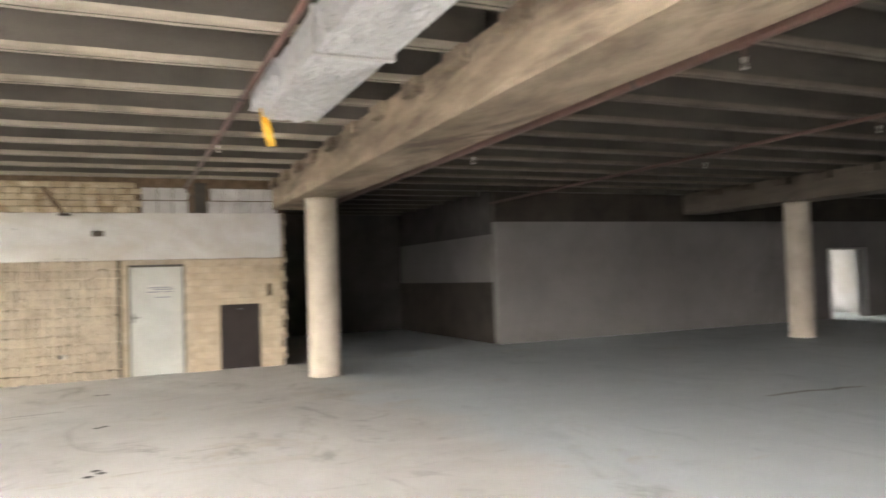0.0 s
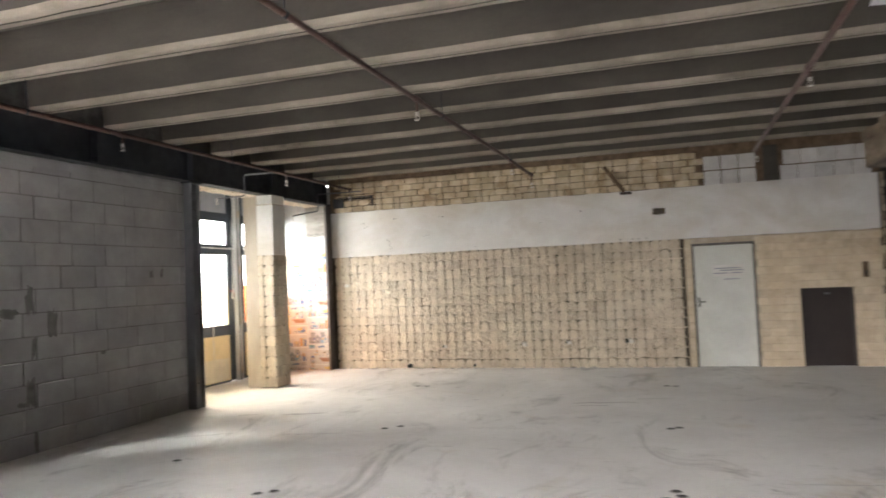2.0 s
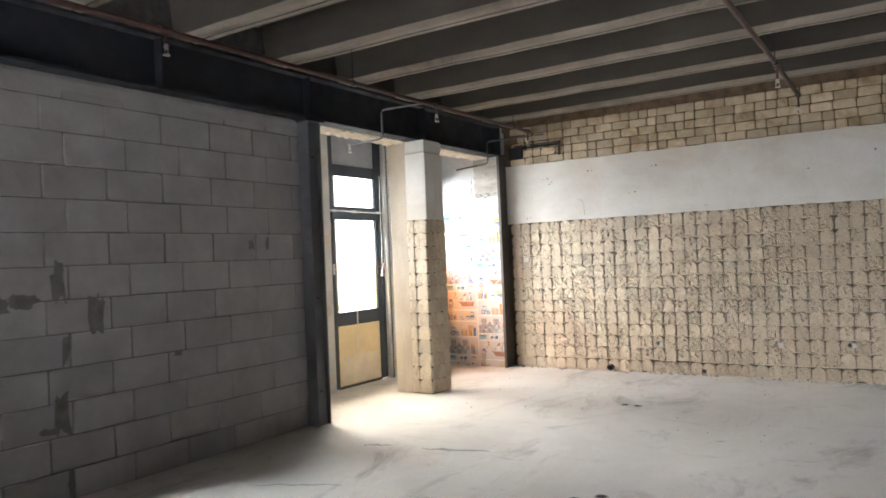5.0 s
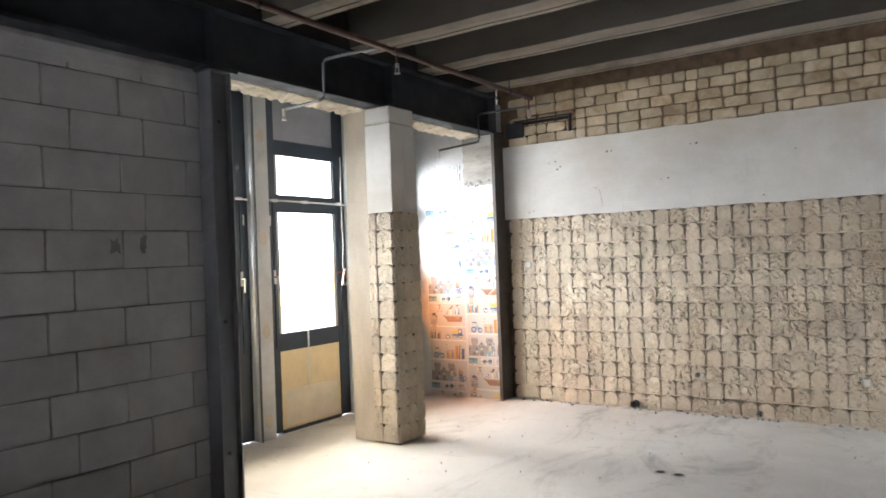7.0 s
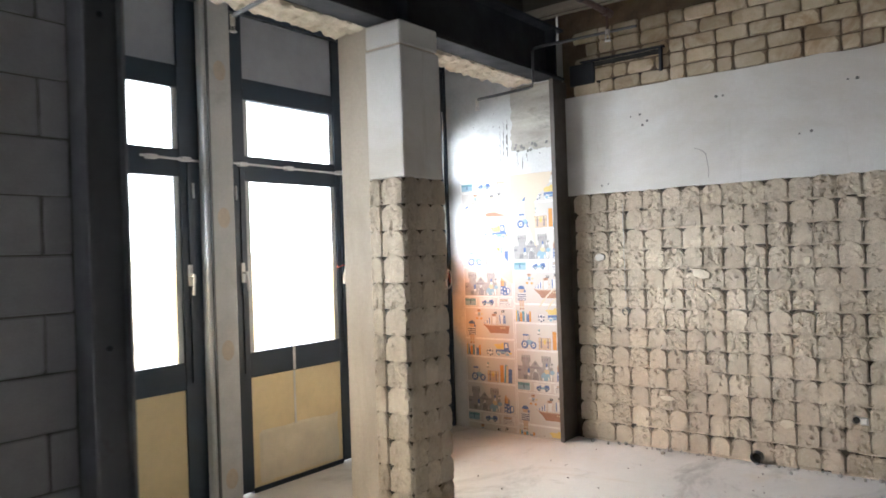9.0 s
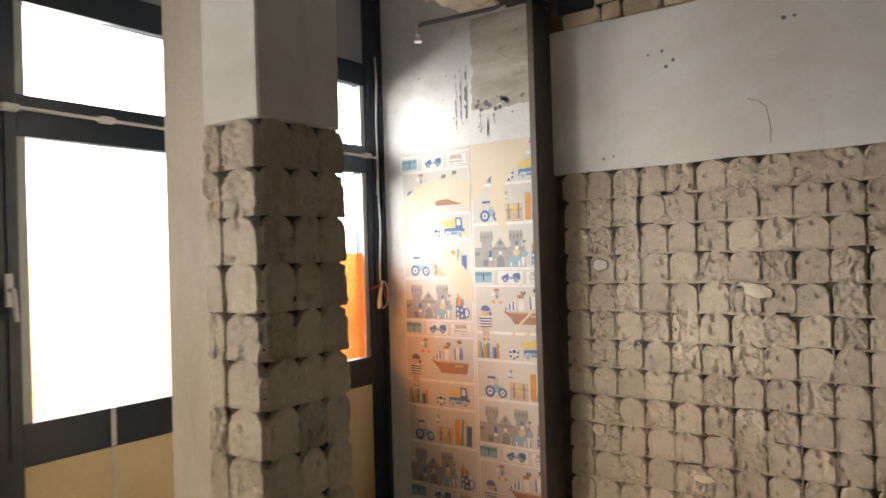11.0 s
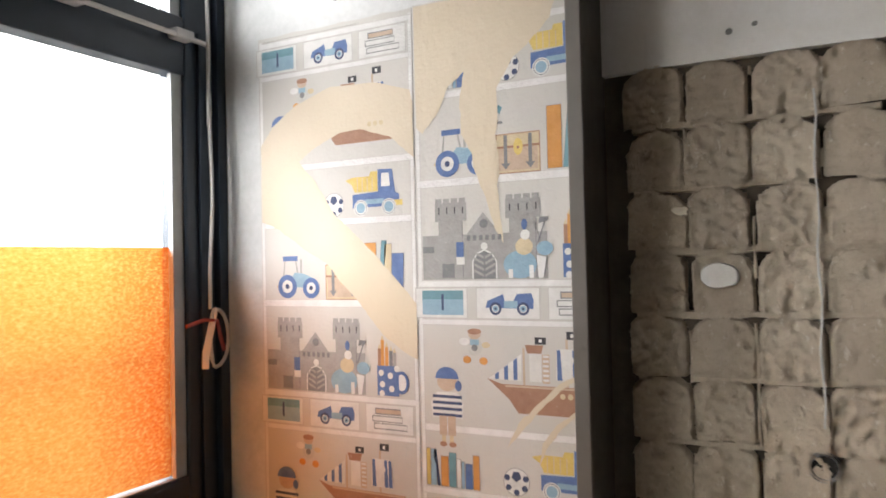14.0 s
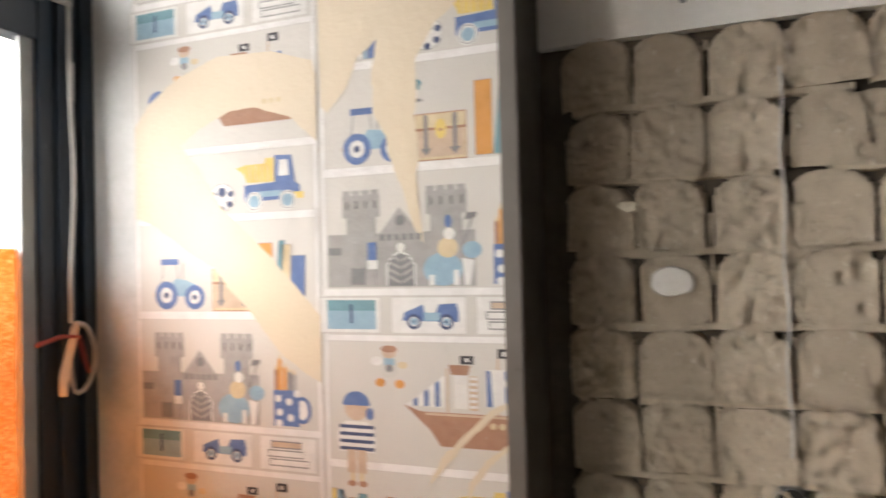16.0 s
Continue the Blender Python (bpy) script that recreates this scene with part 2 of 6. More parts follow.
M = {
    "floor": floor_material(),
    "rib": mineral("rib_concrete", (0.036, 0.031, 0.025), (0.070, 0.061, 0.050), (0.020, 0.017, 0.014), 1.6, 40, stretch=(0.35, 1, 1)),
    # Paler copy of the rib concrete: floor bounce light put into the colour.
    "soffit_lit": mineral("rib_soffit_lit", (0.17, 0.15, 0.122), (0.30, 0.268, 0.222), (0.09, 0.073, 0.055), 2.2, 45, strength=0.6, depth=0.012, stretch=(0.5, 1, 1), stain_at=(0.52, 0.7)),
    "grout": mineral("grout_ridge", (0.36, 0.30, 0.225), (0.50, 0.43, 0.34), (0.2, 0.165, 0.12), 9, 70),
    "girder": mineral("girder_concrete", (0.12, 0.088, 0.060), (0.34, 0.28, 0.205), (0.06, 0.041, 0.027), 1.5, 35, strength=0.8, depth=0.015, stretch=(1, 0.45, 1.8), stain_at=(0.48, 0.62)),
    # Darker concrete for the far bays: the hall's lack of light in its colour.
    "dimmed": mineral("dimmed_concrete", (0.07, 0.058, 0.045), (0.13, 0.11, 0.085), (0.04, 0.032, 0.025), 1.8, 35, strength=0.6, depth=0.012, stretch=(1, 0.5, 1.8)),
    "column": mineral("column_plaster", (0.46, 0.40, 0.32), (0.62, 0.56, 0.47), (0.36, 0.29, 0.21), 2.5, 50, stain_at=(0.6, 0.75)),
    # Mortar behind the tile beds, coloured darker to paint shade in the gaps.
    "core": mineral("shaded_mortar_ground", (0.03, 0.024, 0.018), (0.11, 0.088, 0.064), (0.02, 0.016, 0.012), 6, 55, depth=0.012),
    "pad": bed_material(),
    "brick": mineral("sand_lime_brick", (0.42, 0.335, 0.215), (0.58, 0.495, 0.37), (0.28, 0.195, 0.11), 6, 70, strength=0.7, depth=0.01, vary=0.22, stain_at=(0.5, 0.64)),
    "raw_brick": mineral("stripped_brick", (0.49, 0.395, 0.275), (0.65, 0.555, 0.42), (0.36, 0.275, 0.18), 4, 60, strength=0.5, vary=0.08),
    "grey_block": mineral("grey_block", (0.45, 0.445, 0.44), (0.6, 0.595, 0.585), None, 4, 60, vary=0.08),
    "joint": mineral("wall_joint", (0.07, 0.045, 0.026), (0.17, 0.12, 0.075), None, 8, 60),
    "white": white_material(),
    "block": mineral("aerated_block", (0.27, 0.27, 0.272), (0.36, 0.36, 0.362), (0.21, 0.21, 0.212), 3, 90, strength=0.4, vary=0.08, stain_at=(0.58, 0.8)),
    "block_joint": mineral("thin_bed_joint", (0.09, 0.087, 0.083), (0.18, 0.173, 0.168), None, 8, 60),
    "smear": mineral("dark_mortar", (0.12, 0.118, 0.116), (0.20, 0.197, 0.194), None, 9, 70, depth=0.01),
    "bare": mineral("bare_concrete", (0.40, 0.345, 0.275), (0.55, 0.49, 0.405), (0.30, 0.25, 0.19), 2.4, 45, stretch=(1, 1, 0.35)),
    "scar": mineral("scraped_plaster", (0.26, 0.245, 0.215), (0.42, 0.40, 0.36), (0.16, 0.15, 0.13), 7, 60, strength=0.8, depth=0.02, stretch=(0.35, 1, 1.4), stain_at=(0.5, 0.62)),
    "soffit": mineral("broken_lintel", (0.60, 0.52, 0.40), (0.78, 0.72, 0.60), (0.35, 0.27, 0.18), 9, 60, strength=0.8, depth=0.02),
    # Far hall and recess: their dimness is put into these wall colours.
    "far": mineral("dimmed_partition", (0.19, 0.181, 0.174), (0.25, 0.24, 0.231), (0.14, 0.133, 0.127), 0.8, 40, strength=0.15),
    "dark": mineral("dimmed_wall", (0.05, 0.047, 0.044), (0.09, 0.084, 0.078), None, 1.5, 40),
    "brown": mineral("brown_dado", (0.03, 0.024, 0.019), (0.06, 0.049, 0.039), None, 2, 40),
    "grey_plaster": mineral("grey_reveal", (0.42, 0.43, 0.435), (0.55, 0.56, 0.56), (0.30, 0.30, 0.29), 2.5, 50, strength=0.25),
    "steel": paint("dark_steel", (0.013, 0.016, 0.024), 0.65, (0.05, 0.035, 0.03), 3, strength=0.2),
    "column_steel": paint("grey_steel", (0.10, 0.105, 0.115), 0.55, (0.06, 0.05, 0.045), 4, strength=0.2),
    "column_brown": paint("brown_steel", (0.085, 0.074, 0.064), 0.6, (0.05, 0.04, 0.034), 4, strength=0.2),
    "rust_pipe": paint("red_oxide_pipe", (0.07, 0.032, 0.024), 0.55, (0.04, 0.026, 0.022), 12),
    "chrome": paint("sprinkler_metal", (0.62, 0.6, 0.56), 0.3, None, 20, metal=1.0),
    "frame": paint("window_frame", (0.020, 0.034, 0.055), 0.38, None, 6),
    "spandrel": paint("grey_spandrel", (0.28, 0.30, 0.34), 0.6, None, 3),
    "cream": paint("cream_panel", (0.72, 0.60, 0.36), 0.55, (0.60, 0.52, 0.36), 2.2),
    "bead": paint("glazing_bead", (0.42, 0.45, 0.46), 0.45, None, 9),
    "bar": paint("white_rod", (0.62, 0.62, 0.62), 0.35, None, 9),
    "door": paint("door_leaf", (0.60, 0.61, 0.57), 0.42, (0.50, 0.51, 0.475), 1.4),
    "door_frame": paint("door_frame", (0.07, 0.065, 0.06), 0.5, None, 5),
    "hatch": paint("brown_hatch", (0.022, 0.014, 0.012), 0.5, (0.035, 0.022, 0.02), 2),
    "foil": paint("foil_wrap", (0.72, 0.73, 0.75), 0.34, None, 5, metal=0.8, strength=1.0, depth=0.05),
    "tape": paint("yellow_tape", (0.75, 0.42, 0.03), 0.4, (0.03, 0.025, 0.02), 7, amount=(0.64, 0.66)),
    "sill": paint("patched_board", (0.70, 0.64, 0.50), 0.6, (0.60, 0.54, 0.42), 3),
    "wood": paint("sill_board", (0.13, 0.075, 0.065), 0.6, (0.2, 0.17, 0.15), 5),
    "cord": paint("cord", (0.55, 0.55, 0.54), 0.7, None, 30),
    "ribbon": paint("red_ribbon", (0.40, 0.08, 0.07), 0.7, None, 30),
    # Near-black colour that paints the shade inside holes and slots.
    "hole": paint("hole_shade", (0.012, 0.011, 0.01), 0.95, None, 20),
    "ash": mineral("floor_patch", (0.24, 0.235, 0.225), (0.36, 0.35, 0.335), None, 9, 60),
    "glass": glass_material("window_glass", (0.94, 0.96, 0.95)),
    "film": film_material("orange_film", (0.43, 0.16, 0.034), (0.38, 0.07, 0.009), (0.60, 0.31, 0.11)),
    # Paler copy of the film for two windows: their glare put into the colour.
    "glare_film": film_material("glare_orange_film", (0.86, 0.74, 0.54), (0.72, 0.42, 0.16), (0.90, 0.82, 0.66)),
    "haze": None,
    "ground": mineral("outdoor_ground", (0.24, 0.235, 0.225), (0.34, 0.33, 0.31), None, 0.2, 6),
}



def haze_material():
    """Glowing backdrop in place of an overcast sky; the glow weakens towards the ground."""
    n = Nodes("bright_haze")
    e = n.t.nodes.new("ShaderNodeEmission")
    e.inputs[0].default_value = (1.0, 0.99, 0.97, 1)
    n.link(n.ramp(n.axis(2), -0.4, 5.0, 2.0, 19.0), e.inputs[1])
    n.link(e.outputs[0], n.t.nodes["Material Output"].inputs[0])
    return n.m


M["haze"] = haze_material()

# ---------------------------------------------------------------- building helpers


def thing(name, label, category, group="", kind="", at=(0, 0, 0)):
    ob = new(name)
    ob.location = at
    return tagged(ob, label, category, group, kind)


def mesh_of(name, bm, material, smooth=False):
    me = bpy.data.meshes.new(name)
    bm.normal_update()
    bm.to_mesh(me)
    bm.free()
    me.materials.append(material)
    if smooth:
        for p in me.polygons:
            p.use_smooth = True
    return me


def part(name, bm, material, parent=None, label="", smooth=False):
    ob = new(name, mesh_of(name, bm, material, smooth))
    if parent is not None:
        ob.parent = parent
        ob.matrix_parent_inverse = Matrix.Translation(-Vector(parent.location)) if parent.parent is None else Matrix()
    return tagged(ob, label)


def structure(name, bm, material, label, category):
    return tagged(part(name, bm, material), label, category, kind="structure")


def add_box(bm, x0, x1, y0, y1, z0, z1, bevel=0.0, turn=None):
    vs = [bm.verts.new((x, y, z)) for x in (x0, x1) for y in (y0, y1) for z in (z0, z1)]
    fs = [bm.faces.new([vs[i] for i in q]) for q in
          ((0, 1, 3, 2), (4, 6, 7, 5), (0, 4, 5, 1), (2, 3, 7, 6), (0, 2, 6, 4), (1, 5, 7, 3))]
    if bevel:
        es = {e for f in fs for e in f.edges}
        r = bmesh.ops.bevel(bm, geom=list(es), offset=bevel, segments=1, affect='EDGES')
        vs = list({v for f in r["faces"] for v in f.verts})
    if turn is not None:
        for v in vs:
            v.co = turn @ v.co
    return vs


def boxes(*rows, bevel=0.0):
    bm = bmesh.new()
    for r in rows:
        add_box(bm, *r, bevel=bevel)
    return bm


def add_tube(bm, points, radius, sides=10, caps=True):
    """A round bar that follows points."""
    pts = [Vector(p) for p in points]
    rings = []
    up = Vector((0, 0, 1))
    for i, p in enumerate(pts):
        d = (pts[min(i + 1, len(pts) - 1)] - pts[max(i - 1, 0)]).normalized()
        a = d.cross(up if abs(d.z) < 0.9 else Vector((1, 0, 0))).normalized()
        b = d.cross(a)
        r = radius[i] if isinstance(radius, (list, tuple)) else radius
        rings.append([bm.verts.new(p + r * (math.cos(k * 2 * math.pi / sides) * a + math.sin(k * 2 * math.pi / sides) * b)) for k in range(sides)])
    for p, q in zip(rings, rings[1:]):
        for k in range(sides):
            bm.faces.new((p[k], p[(k + 1) % sides], q[(k + 1) % sides], q[k]))
    if caps:
        bm.faces.new(rings[0][::-1])
        bm.faces.new(rings[-1])
    return bm


def tube(points, radius, sides=10):
    bm = add_tube(bmesh.new(), points, radius, sides)
    bmesh.ops.recalc_face_normals(bm, faces=bm.faces)
    return bm


def rough_slab(x0, x1, y0, y1, z0, z1, n, amount, seed, axis, freq=9.0, ragged=0.8):
    """A slab whose one broad face, across the given axis, is lumpy with a ragged rim."""
    bm = bmesh.new()
    span = {0: ((y0, y1), (z0, z1)), 1: ((x0, x1), (z0, z1)), 2: ((x0, x1), (y0, y1))}[axis]
    nu, nv = n
    back, front = {0: (x0, x1), 1: (y1, y0), 2: (z1, z0)}[axis]

    def at(u, v, w):
        return {0: (w, u, v), 1: (u, w, v), 2: (u, v, w)}[axis]

    grid = []
    for i in range(nu + 1):
        row = []
        for j in range(nv + 1):
            u = span[0][0] + (span[0][1] - span[0][0]) * i / nu
            v = span[1][0] + (span[1][1] - span[1][0]) * j / nv
            k = noise.fractal(Vector((u * freq + seed, v * freq, seed)), 1.0, 2.0, 4)
            if i in (0, nu):
                u += amount * ragged * noise.noise(Vector((v * 14, seed, 3)))
            if j in (0, nv):
                v += amount * ragged * noise.noise(Vector((u * 14, seed, 7)))
            rim = i in (0, nu) or j in (0, nv)
            w = back if rim else front + (1 if back > front else -1) * amount * (0.5 - 0.5 * k)
            row.append(bm.verts.new(at(u, v, w)))
        grid.append(row)
    for i in range(nu):
        for j in range(nv):
            bm.faces.new((grid[i][j], grid[i + 1][j], grid[i + 1][j + 1], grid[i][j + 1]))
    bmesh.ops.recalc_face_normals(bm, faces=bm.faces)
    return bm


def wall_with_openings(axis, face, back, a0, a1, z0, z1, holes):
    """A wall along x (axis 0) or y (axis 1) between its two faces, cut by holes (a0, a1, z0, z1)."""
    bm = bmesh.new()
    cuts = sorted({a0, a1, *[h[0] for h in holes], *[h[1] for h in holes]})
    for p, q in zip(cuts, cuts[1:]):
        mid = (p + q) / 2
        spans = sorted((h[2], h[3]) for h in holes if h[0] < mid < h[1])
        z = z0
        for s, e in spans + [(z1, z1)]:
            if s > z:
                if axis == 0:
                    add_box(bm, p, q, min(face, back), max(face, back), z, s)
                else:
                    add_box(bm, min(face, back), max(face, back), p, q, z, s)
            z = e
    bmesh.ops.remove_doubles(bm, verts=bm.verts, dist=0.0005)
    return bm

# ---------------------------------------------------------------- setting
CEIL, RIB, SLAB = 3.58, 1.04, 3.96

structure("ground", boxes((-400, 400, -400, 400, -0.6, -0.35)), M["ground"], "pale open ground outside the building", "ground")
structure("backdrop", boxes((-13.4, -13.2, -60, 40, -0.35, 30)), M["haze"], "glowing backdrop standing in for overcast sky outside the windows", "backdrop")
structure("backdrop_north", boxes((24, 30, 14, 14.2, -0.35, 12)), M["haze"], "glowing backdrop standing in for overcast sky outside the vestibule", "backdrop")
fl = bmesh.new()
add_box(fl, -1.3, 30.2, -21.8, 7.4, -0.2, 0.0)
structure("floor", fl, M["floor"], "bare grey concrete screed floor, dusty and stained, with a painted skylight tint far off", "floor")


def ribbed_ceiling():
    bm = bmesh.new()
    add_box(bm, -1.3, 30.2, -21.8, 7.4, SLAB, SLAB + 0.25)
    for x0, x1 in ((0.06, 9.5), (9.98, 20.44), (20.94, 30.0)):
        y = -0.47
        while y > -21.5:
            n = 34
            loops = []
            for i in range(n + 1):
                x = x0 + (x1 - x0) * i / n
                w = 0.088 + 0.006 * noise.noise(Vector((x * 3, y, 1)))
                z = CEIL + 0.008 * noise.noise(Vector((x * 2.5, y, 5)))
                c = y + 0.008 * noise.noise(Vector((x * 0.7, y, 9)))
                g = 0.012 * noise.noise(Vector((x * 1.1, y, 13)))
                prof = ((-0.14, SLAB + 0.002), (-w - 0.012, z + 0.045), (-w, z + 0.012), (-w + 0.015, z), (-0.011 + g, z - 0.002), (-0.006 + g, z + 0.03), (0.006 + g, z + 0.03), (0.011 + g, z - 0.002),
                        (w - 0.015, z), (w, z + 0.012), (w + 0.012, z + 0.045), (0.14, SLAB + 0.002))
                loops.append([bm.verts.new((x, c + a, b)) for a, b in prof])
            for p, q in zip(loops, loops[1:]):
                for j in range(len(p) - 1):
                    f = bm.faces.new((p[j], q[j], q[j + 1], p[j + 1]))
                    # Undersides take the lit copy, grooves stay dark, far bays take the dimmed copy.
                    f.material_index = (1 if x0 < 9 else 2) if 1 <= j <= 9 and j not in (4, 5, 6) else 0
            bm.faces.new(loops[0])
            bm.faces.new(loops[-1][::-1])
            y -= RIB
    y = 0.57
    while y < 7.2:
        add_box(bm, 9.6, 30.0, y - 0.09, y + 0.09, CEIL, SLAB + 0.001)
        y += RIB
    return bm


ceiling = structure("ceiling", ribbed_ceiling(), M["rib"], "brown-grey ribbed concrete ceiling with bounce light painted on the rib soffits", "ceiling")
ceiling.data.materials.append(M["soffit_lit"])
ceiling.data.materials.append(M["dimmed"])

# north wall and its openings
DOOR, HATCH = (6.68, 7.65, 0.0, 2.03), (8.285, 9.03, 0.0, 1.245)
wall_north = structure("wall_north", wall_with_openings(0, 0.028, 0.30, 0.05, 9.50, 0.0, SLAB, [DOOR, HATCH]),
                       M["joint"], "brick wall stripped of its tiles, with a white painted band", "wall")
white = bmesh.new()
for i in range(64):
    x0 = 0.115 + i * (9.46 - 0.115) / 64
    x1 = 0.115 + (i + 1) * (9.46 - 0.115) / 64
    za = 2.125 + 0.012 * noise.noise(Vector((x0 * 3, 0, 2)))
    zb = 2.125 + 0.012 * noise.noise(Vector((x1 * 3, 0, 2)))
    ta = 2.985 + 0.012 * noise.noise(Vector((x0 * 4, 5, 2)))
    tb = 2.985 + 0.012 * noise.noise(Vector((x1 * 4, 5, 2)))
    a = [white.verts.new(p) for p in ((x0, 0.028, za), (x1, 0.028, zb), (x1, 0.028, tb), (x0, 0.028, ta))]
    b = [white.verts.new(p) for p in ((x0, -0.006, za), (x1, -0.006, zb), (x1, -0.006, tb), (x0, -0.006, ta))]
    white.faces.new(b)
    white.faces.new((a[0], a[1], b[1], b[0]))
    white.faces.new((a[3], b[3], b[2], a[2]))
bmesh.ops.remove_doubles(white, verts=white.verts, dist=0.0005)
part("painted_band", white, M["white"], wall_north, "white painted plaster band, scuffed")
part("brick_ground", wall_with_openings(0, 0.0255, 0.0285, 6.57, 9.46, 0.0, 2.12, [DOOR, HATCH]), M["grout"], wall_north, "pale mortar joints between stripped bricks")
part("tile_ground", boxes((0.115, 6.56, 0.024, 0.0285, 0.0, 2.13)), M["core"], wall_north, "mortar ground between tile beds, darkened for the shade in the joints")

# west block wall with its window opening
W0 = (-8.05, -7.31, 0.73, 3.10)
# The three southern openings are unseen, added only to let daylight_west in.
holes_west = [W0, (-14.1, -12.5, 0.4, 3.05), (-17.5, -14.5, 0.4, 3.05), (-20.9, -17.9, 0.4, 3.05)]
wall_west = structure("wall_west", wall_with_openings(1, -0.012, -0.30, -21.5, -4.262, 0.0, SLAB, holes_west),
                      M["block_joint"], "wall of grey aerated concrete blocks with tight joints", "wall")
structure("wall_bay_south", boxes((-1.3, -0.30, -4.60, -4.36, 0.0, SLAB)), M["grey_plaster"], "plain grey return wall of the window bay", "wall")
structure("wall_bay_ceiling", boxes((-1.3, -0.06, -4.36, 0.0, 3.50, 3.62)), M["grey_plaster"], "grey plastered ceiling of the window bay", "ceiling")

# Fill added above the beam to keep outside light from leaking in.
structure("wall_over_beam", boxes((-0.06, 0.03, -4.4, 0.03, 3.50, SLAB)), M["rib"], "concrete strip added above the steel beam to close a light gap", "wall")

# projecting wall behind the wallpaper
wall_paper = structure("wall_papered", boxes((-1.3, 0.085, -0.206, 0.30, 0.0, 3.5)), M["grey_plaster"], "grey plastered wall of the bay, stained near the top", "wall")

# facade round the bay windows
structure("wall_facade", boxes((-1.32, -1.06, -4.36, -0.206, 3.40, 3.5), (-1.32, -1.06, -0.24, -0.206, 0, 3.4), (-1.32, -1.06, -4.36, -4.18, 0, 3.4)),
          M["frame"], "dark facade members round the bay windows", "wall")

# walls that close the hall
structure("wall_south", boxes((-0.3, 30.2, -21.8, -21.5, 0.0, SLAB)), M["far"], "plain grey end wall of the hall", "wall")
structure("wall_east", boxes((30.0, 30.2, -21.5, 7.4, 0.0, SLAB)), M["dark"], "plain wall at the far end of the hall, darkness put into its colour", "wall")
structure("wall_recess_west", boxes((9.30, 9.50, 0.30, 7.4, 0.0, SLAB)), M["dark"], "side wall of the unlit recess, darkness put into its colour", "wall")
wall_recess_back = structure("wall_recess_back", boxes((9.5, 14.9, 7.1, 7.4, 0.0, SLAB)), M["dark"], "back wall of the unlit recess, darkness put into its colour", "wall")
wall_recess_east = structure("wall_recess_east", boxes((14.62, 14.9, 0.9, 7.1, 0.0, SLAB)), M["dark"], "side wall of the recess with a pale upper band, darkness put into its colour", "wall")
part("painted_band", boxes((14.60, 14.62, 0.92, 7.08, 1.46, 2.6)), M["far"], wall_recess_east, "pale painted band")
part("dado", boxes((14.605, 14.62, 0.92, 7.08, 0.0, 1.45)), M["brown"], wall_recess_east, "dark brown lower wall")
VDOOR = (25.75, 27.2, 0.0, 2.03)
partition = structure("wall_partition", wall_with_openings(0, 0.7, 0.9, 14.62, 30.0, 0.0, 2.88, [VDOOR]), M["far"], "long whitish partition wall, coloured greyer for the unlit hall", "wall")
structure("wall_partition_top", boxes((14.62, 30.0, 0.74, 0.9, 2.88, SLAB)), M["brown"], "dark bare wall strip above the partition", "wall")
structure("wall_vestibule", wall_with_openings(0, 3.3, 3.5, 25.4, 28.4, 0.0, 2.9, [(26.3, 27.5, 0.5, 2.3)]), M["white"], "pale back wall of the lit vestibule with an opening", "wall")
structure("wall_vestibule_side", boxes((25.2, 25.4, 0.9, 3.5, 0, 2.9), (28.4, 28.6, 0.9, 3.5, 0, 2.9), (25.4, 28.4, 0.9, 3.5, 2.9, 3.0)), M["white"], "pale side walls of the vestibule", "wall")
structure("door_lining", boxes((25.69, 25.75, 0.66, 0.92, 0, 2.09), (27.2, 27.26, 0.66, 0.92, 0, 2.09), (25.75, 27.2, 0.66, 0.92, 2.03, 2.09)), M["white"], "white lining of the far doorway", "door")

# ---------------------------------------------------------------- concrete girders and round columns


def girder(x0, x1, y0, y1):
    bm = bmesh.new()
    n = 40
    ls = []
    for i in range(n + 1):
        y = y0 + (y1 - y0) * i / n
        d = [0.008 * noise.noise(Vector((y * 2, k * 3.0, x0))) for k in range(8)]
        prof = ((x0 + d[0], CEIL + 0.03), (x0 + d[1], 3.08), (x0 + 0.015, 3.06 + d[2]), (x1 - 0.015, 3.06 + d[3]), (x1 + d[4], 3.08), (x1 + d[5], CEIL + 0.03))
        ls.append([bm.verts.new((a, y, b)) for a, b in prof])
    for p, q in zip(ls, ls[1:]):
        for j in range(5):
            bm.faces.new((p[j], p[j + 1], q[j + 1], q[j]))
        bm.faces.new((p[5], p[0], q[0], q[5]))
    bm.faces.new(ls[0])
    bm.faces.new(ls[-1][::-1])
    bmesh.ops.recalc_face_normals(bm, faces=bm.faces)
    return bm


for gx in (9.30, 20.29):
    g = structure("concrete_girder", girder(gx, gx + 0.82, -21.5, 0.0 if gx < 10 else 0.7), M["girder" if gx < 10 else "dimmed"], "broad brown concrete girder with rib bearings along its top", "beam")
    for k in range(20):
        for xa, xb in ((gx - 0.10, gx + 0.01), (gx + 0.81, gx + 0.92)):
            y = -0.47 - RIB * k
            part("rib_bearing", boxes((xa, xb, y - 0.17, y + 0.17, 3.44, CEIL + 0.02), bevel=0.012), M["girder" if gx < 10 else "dimmed"], g)


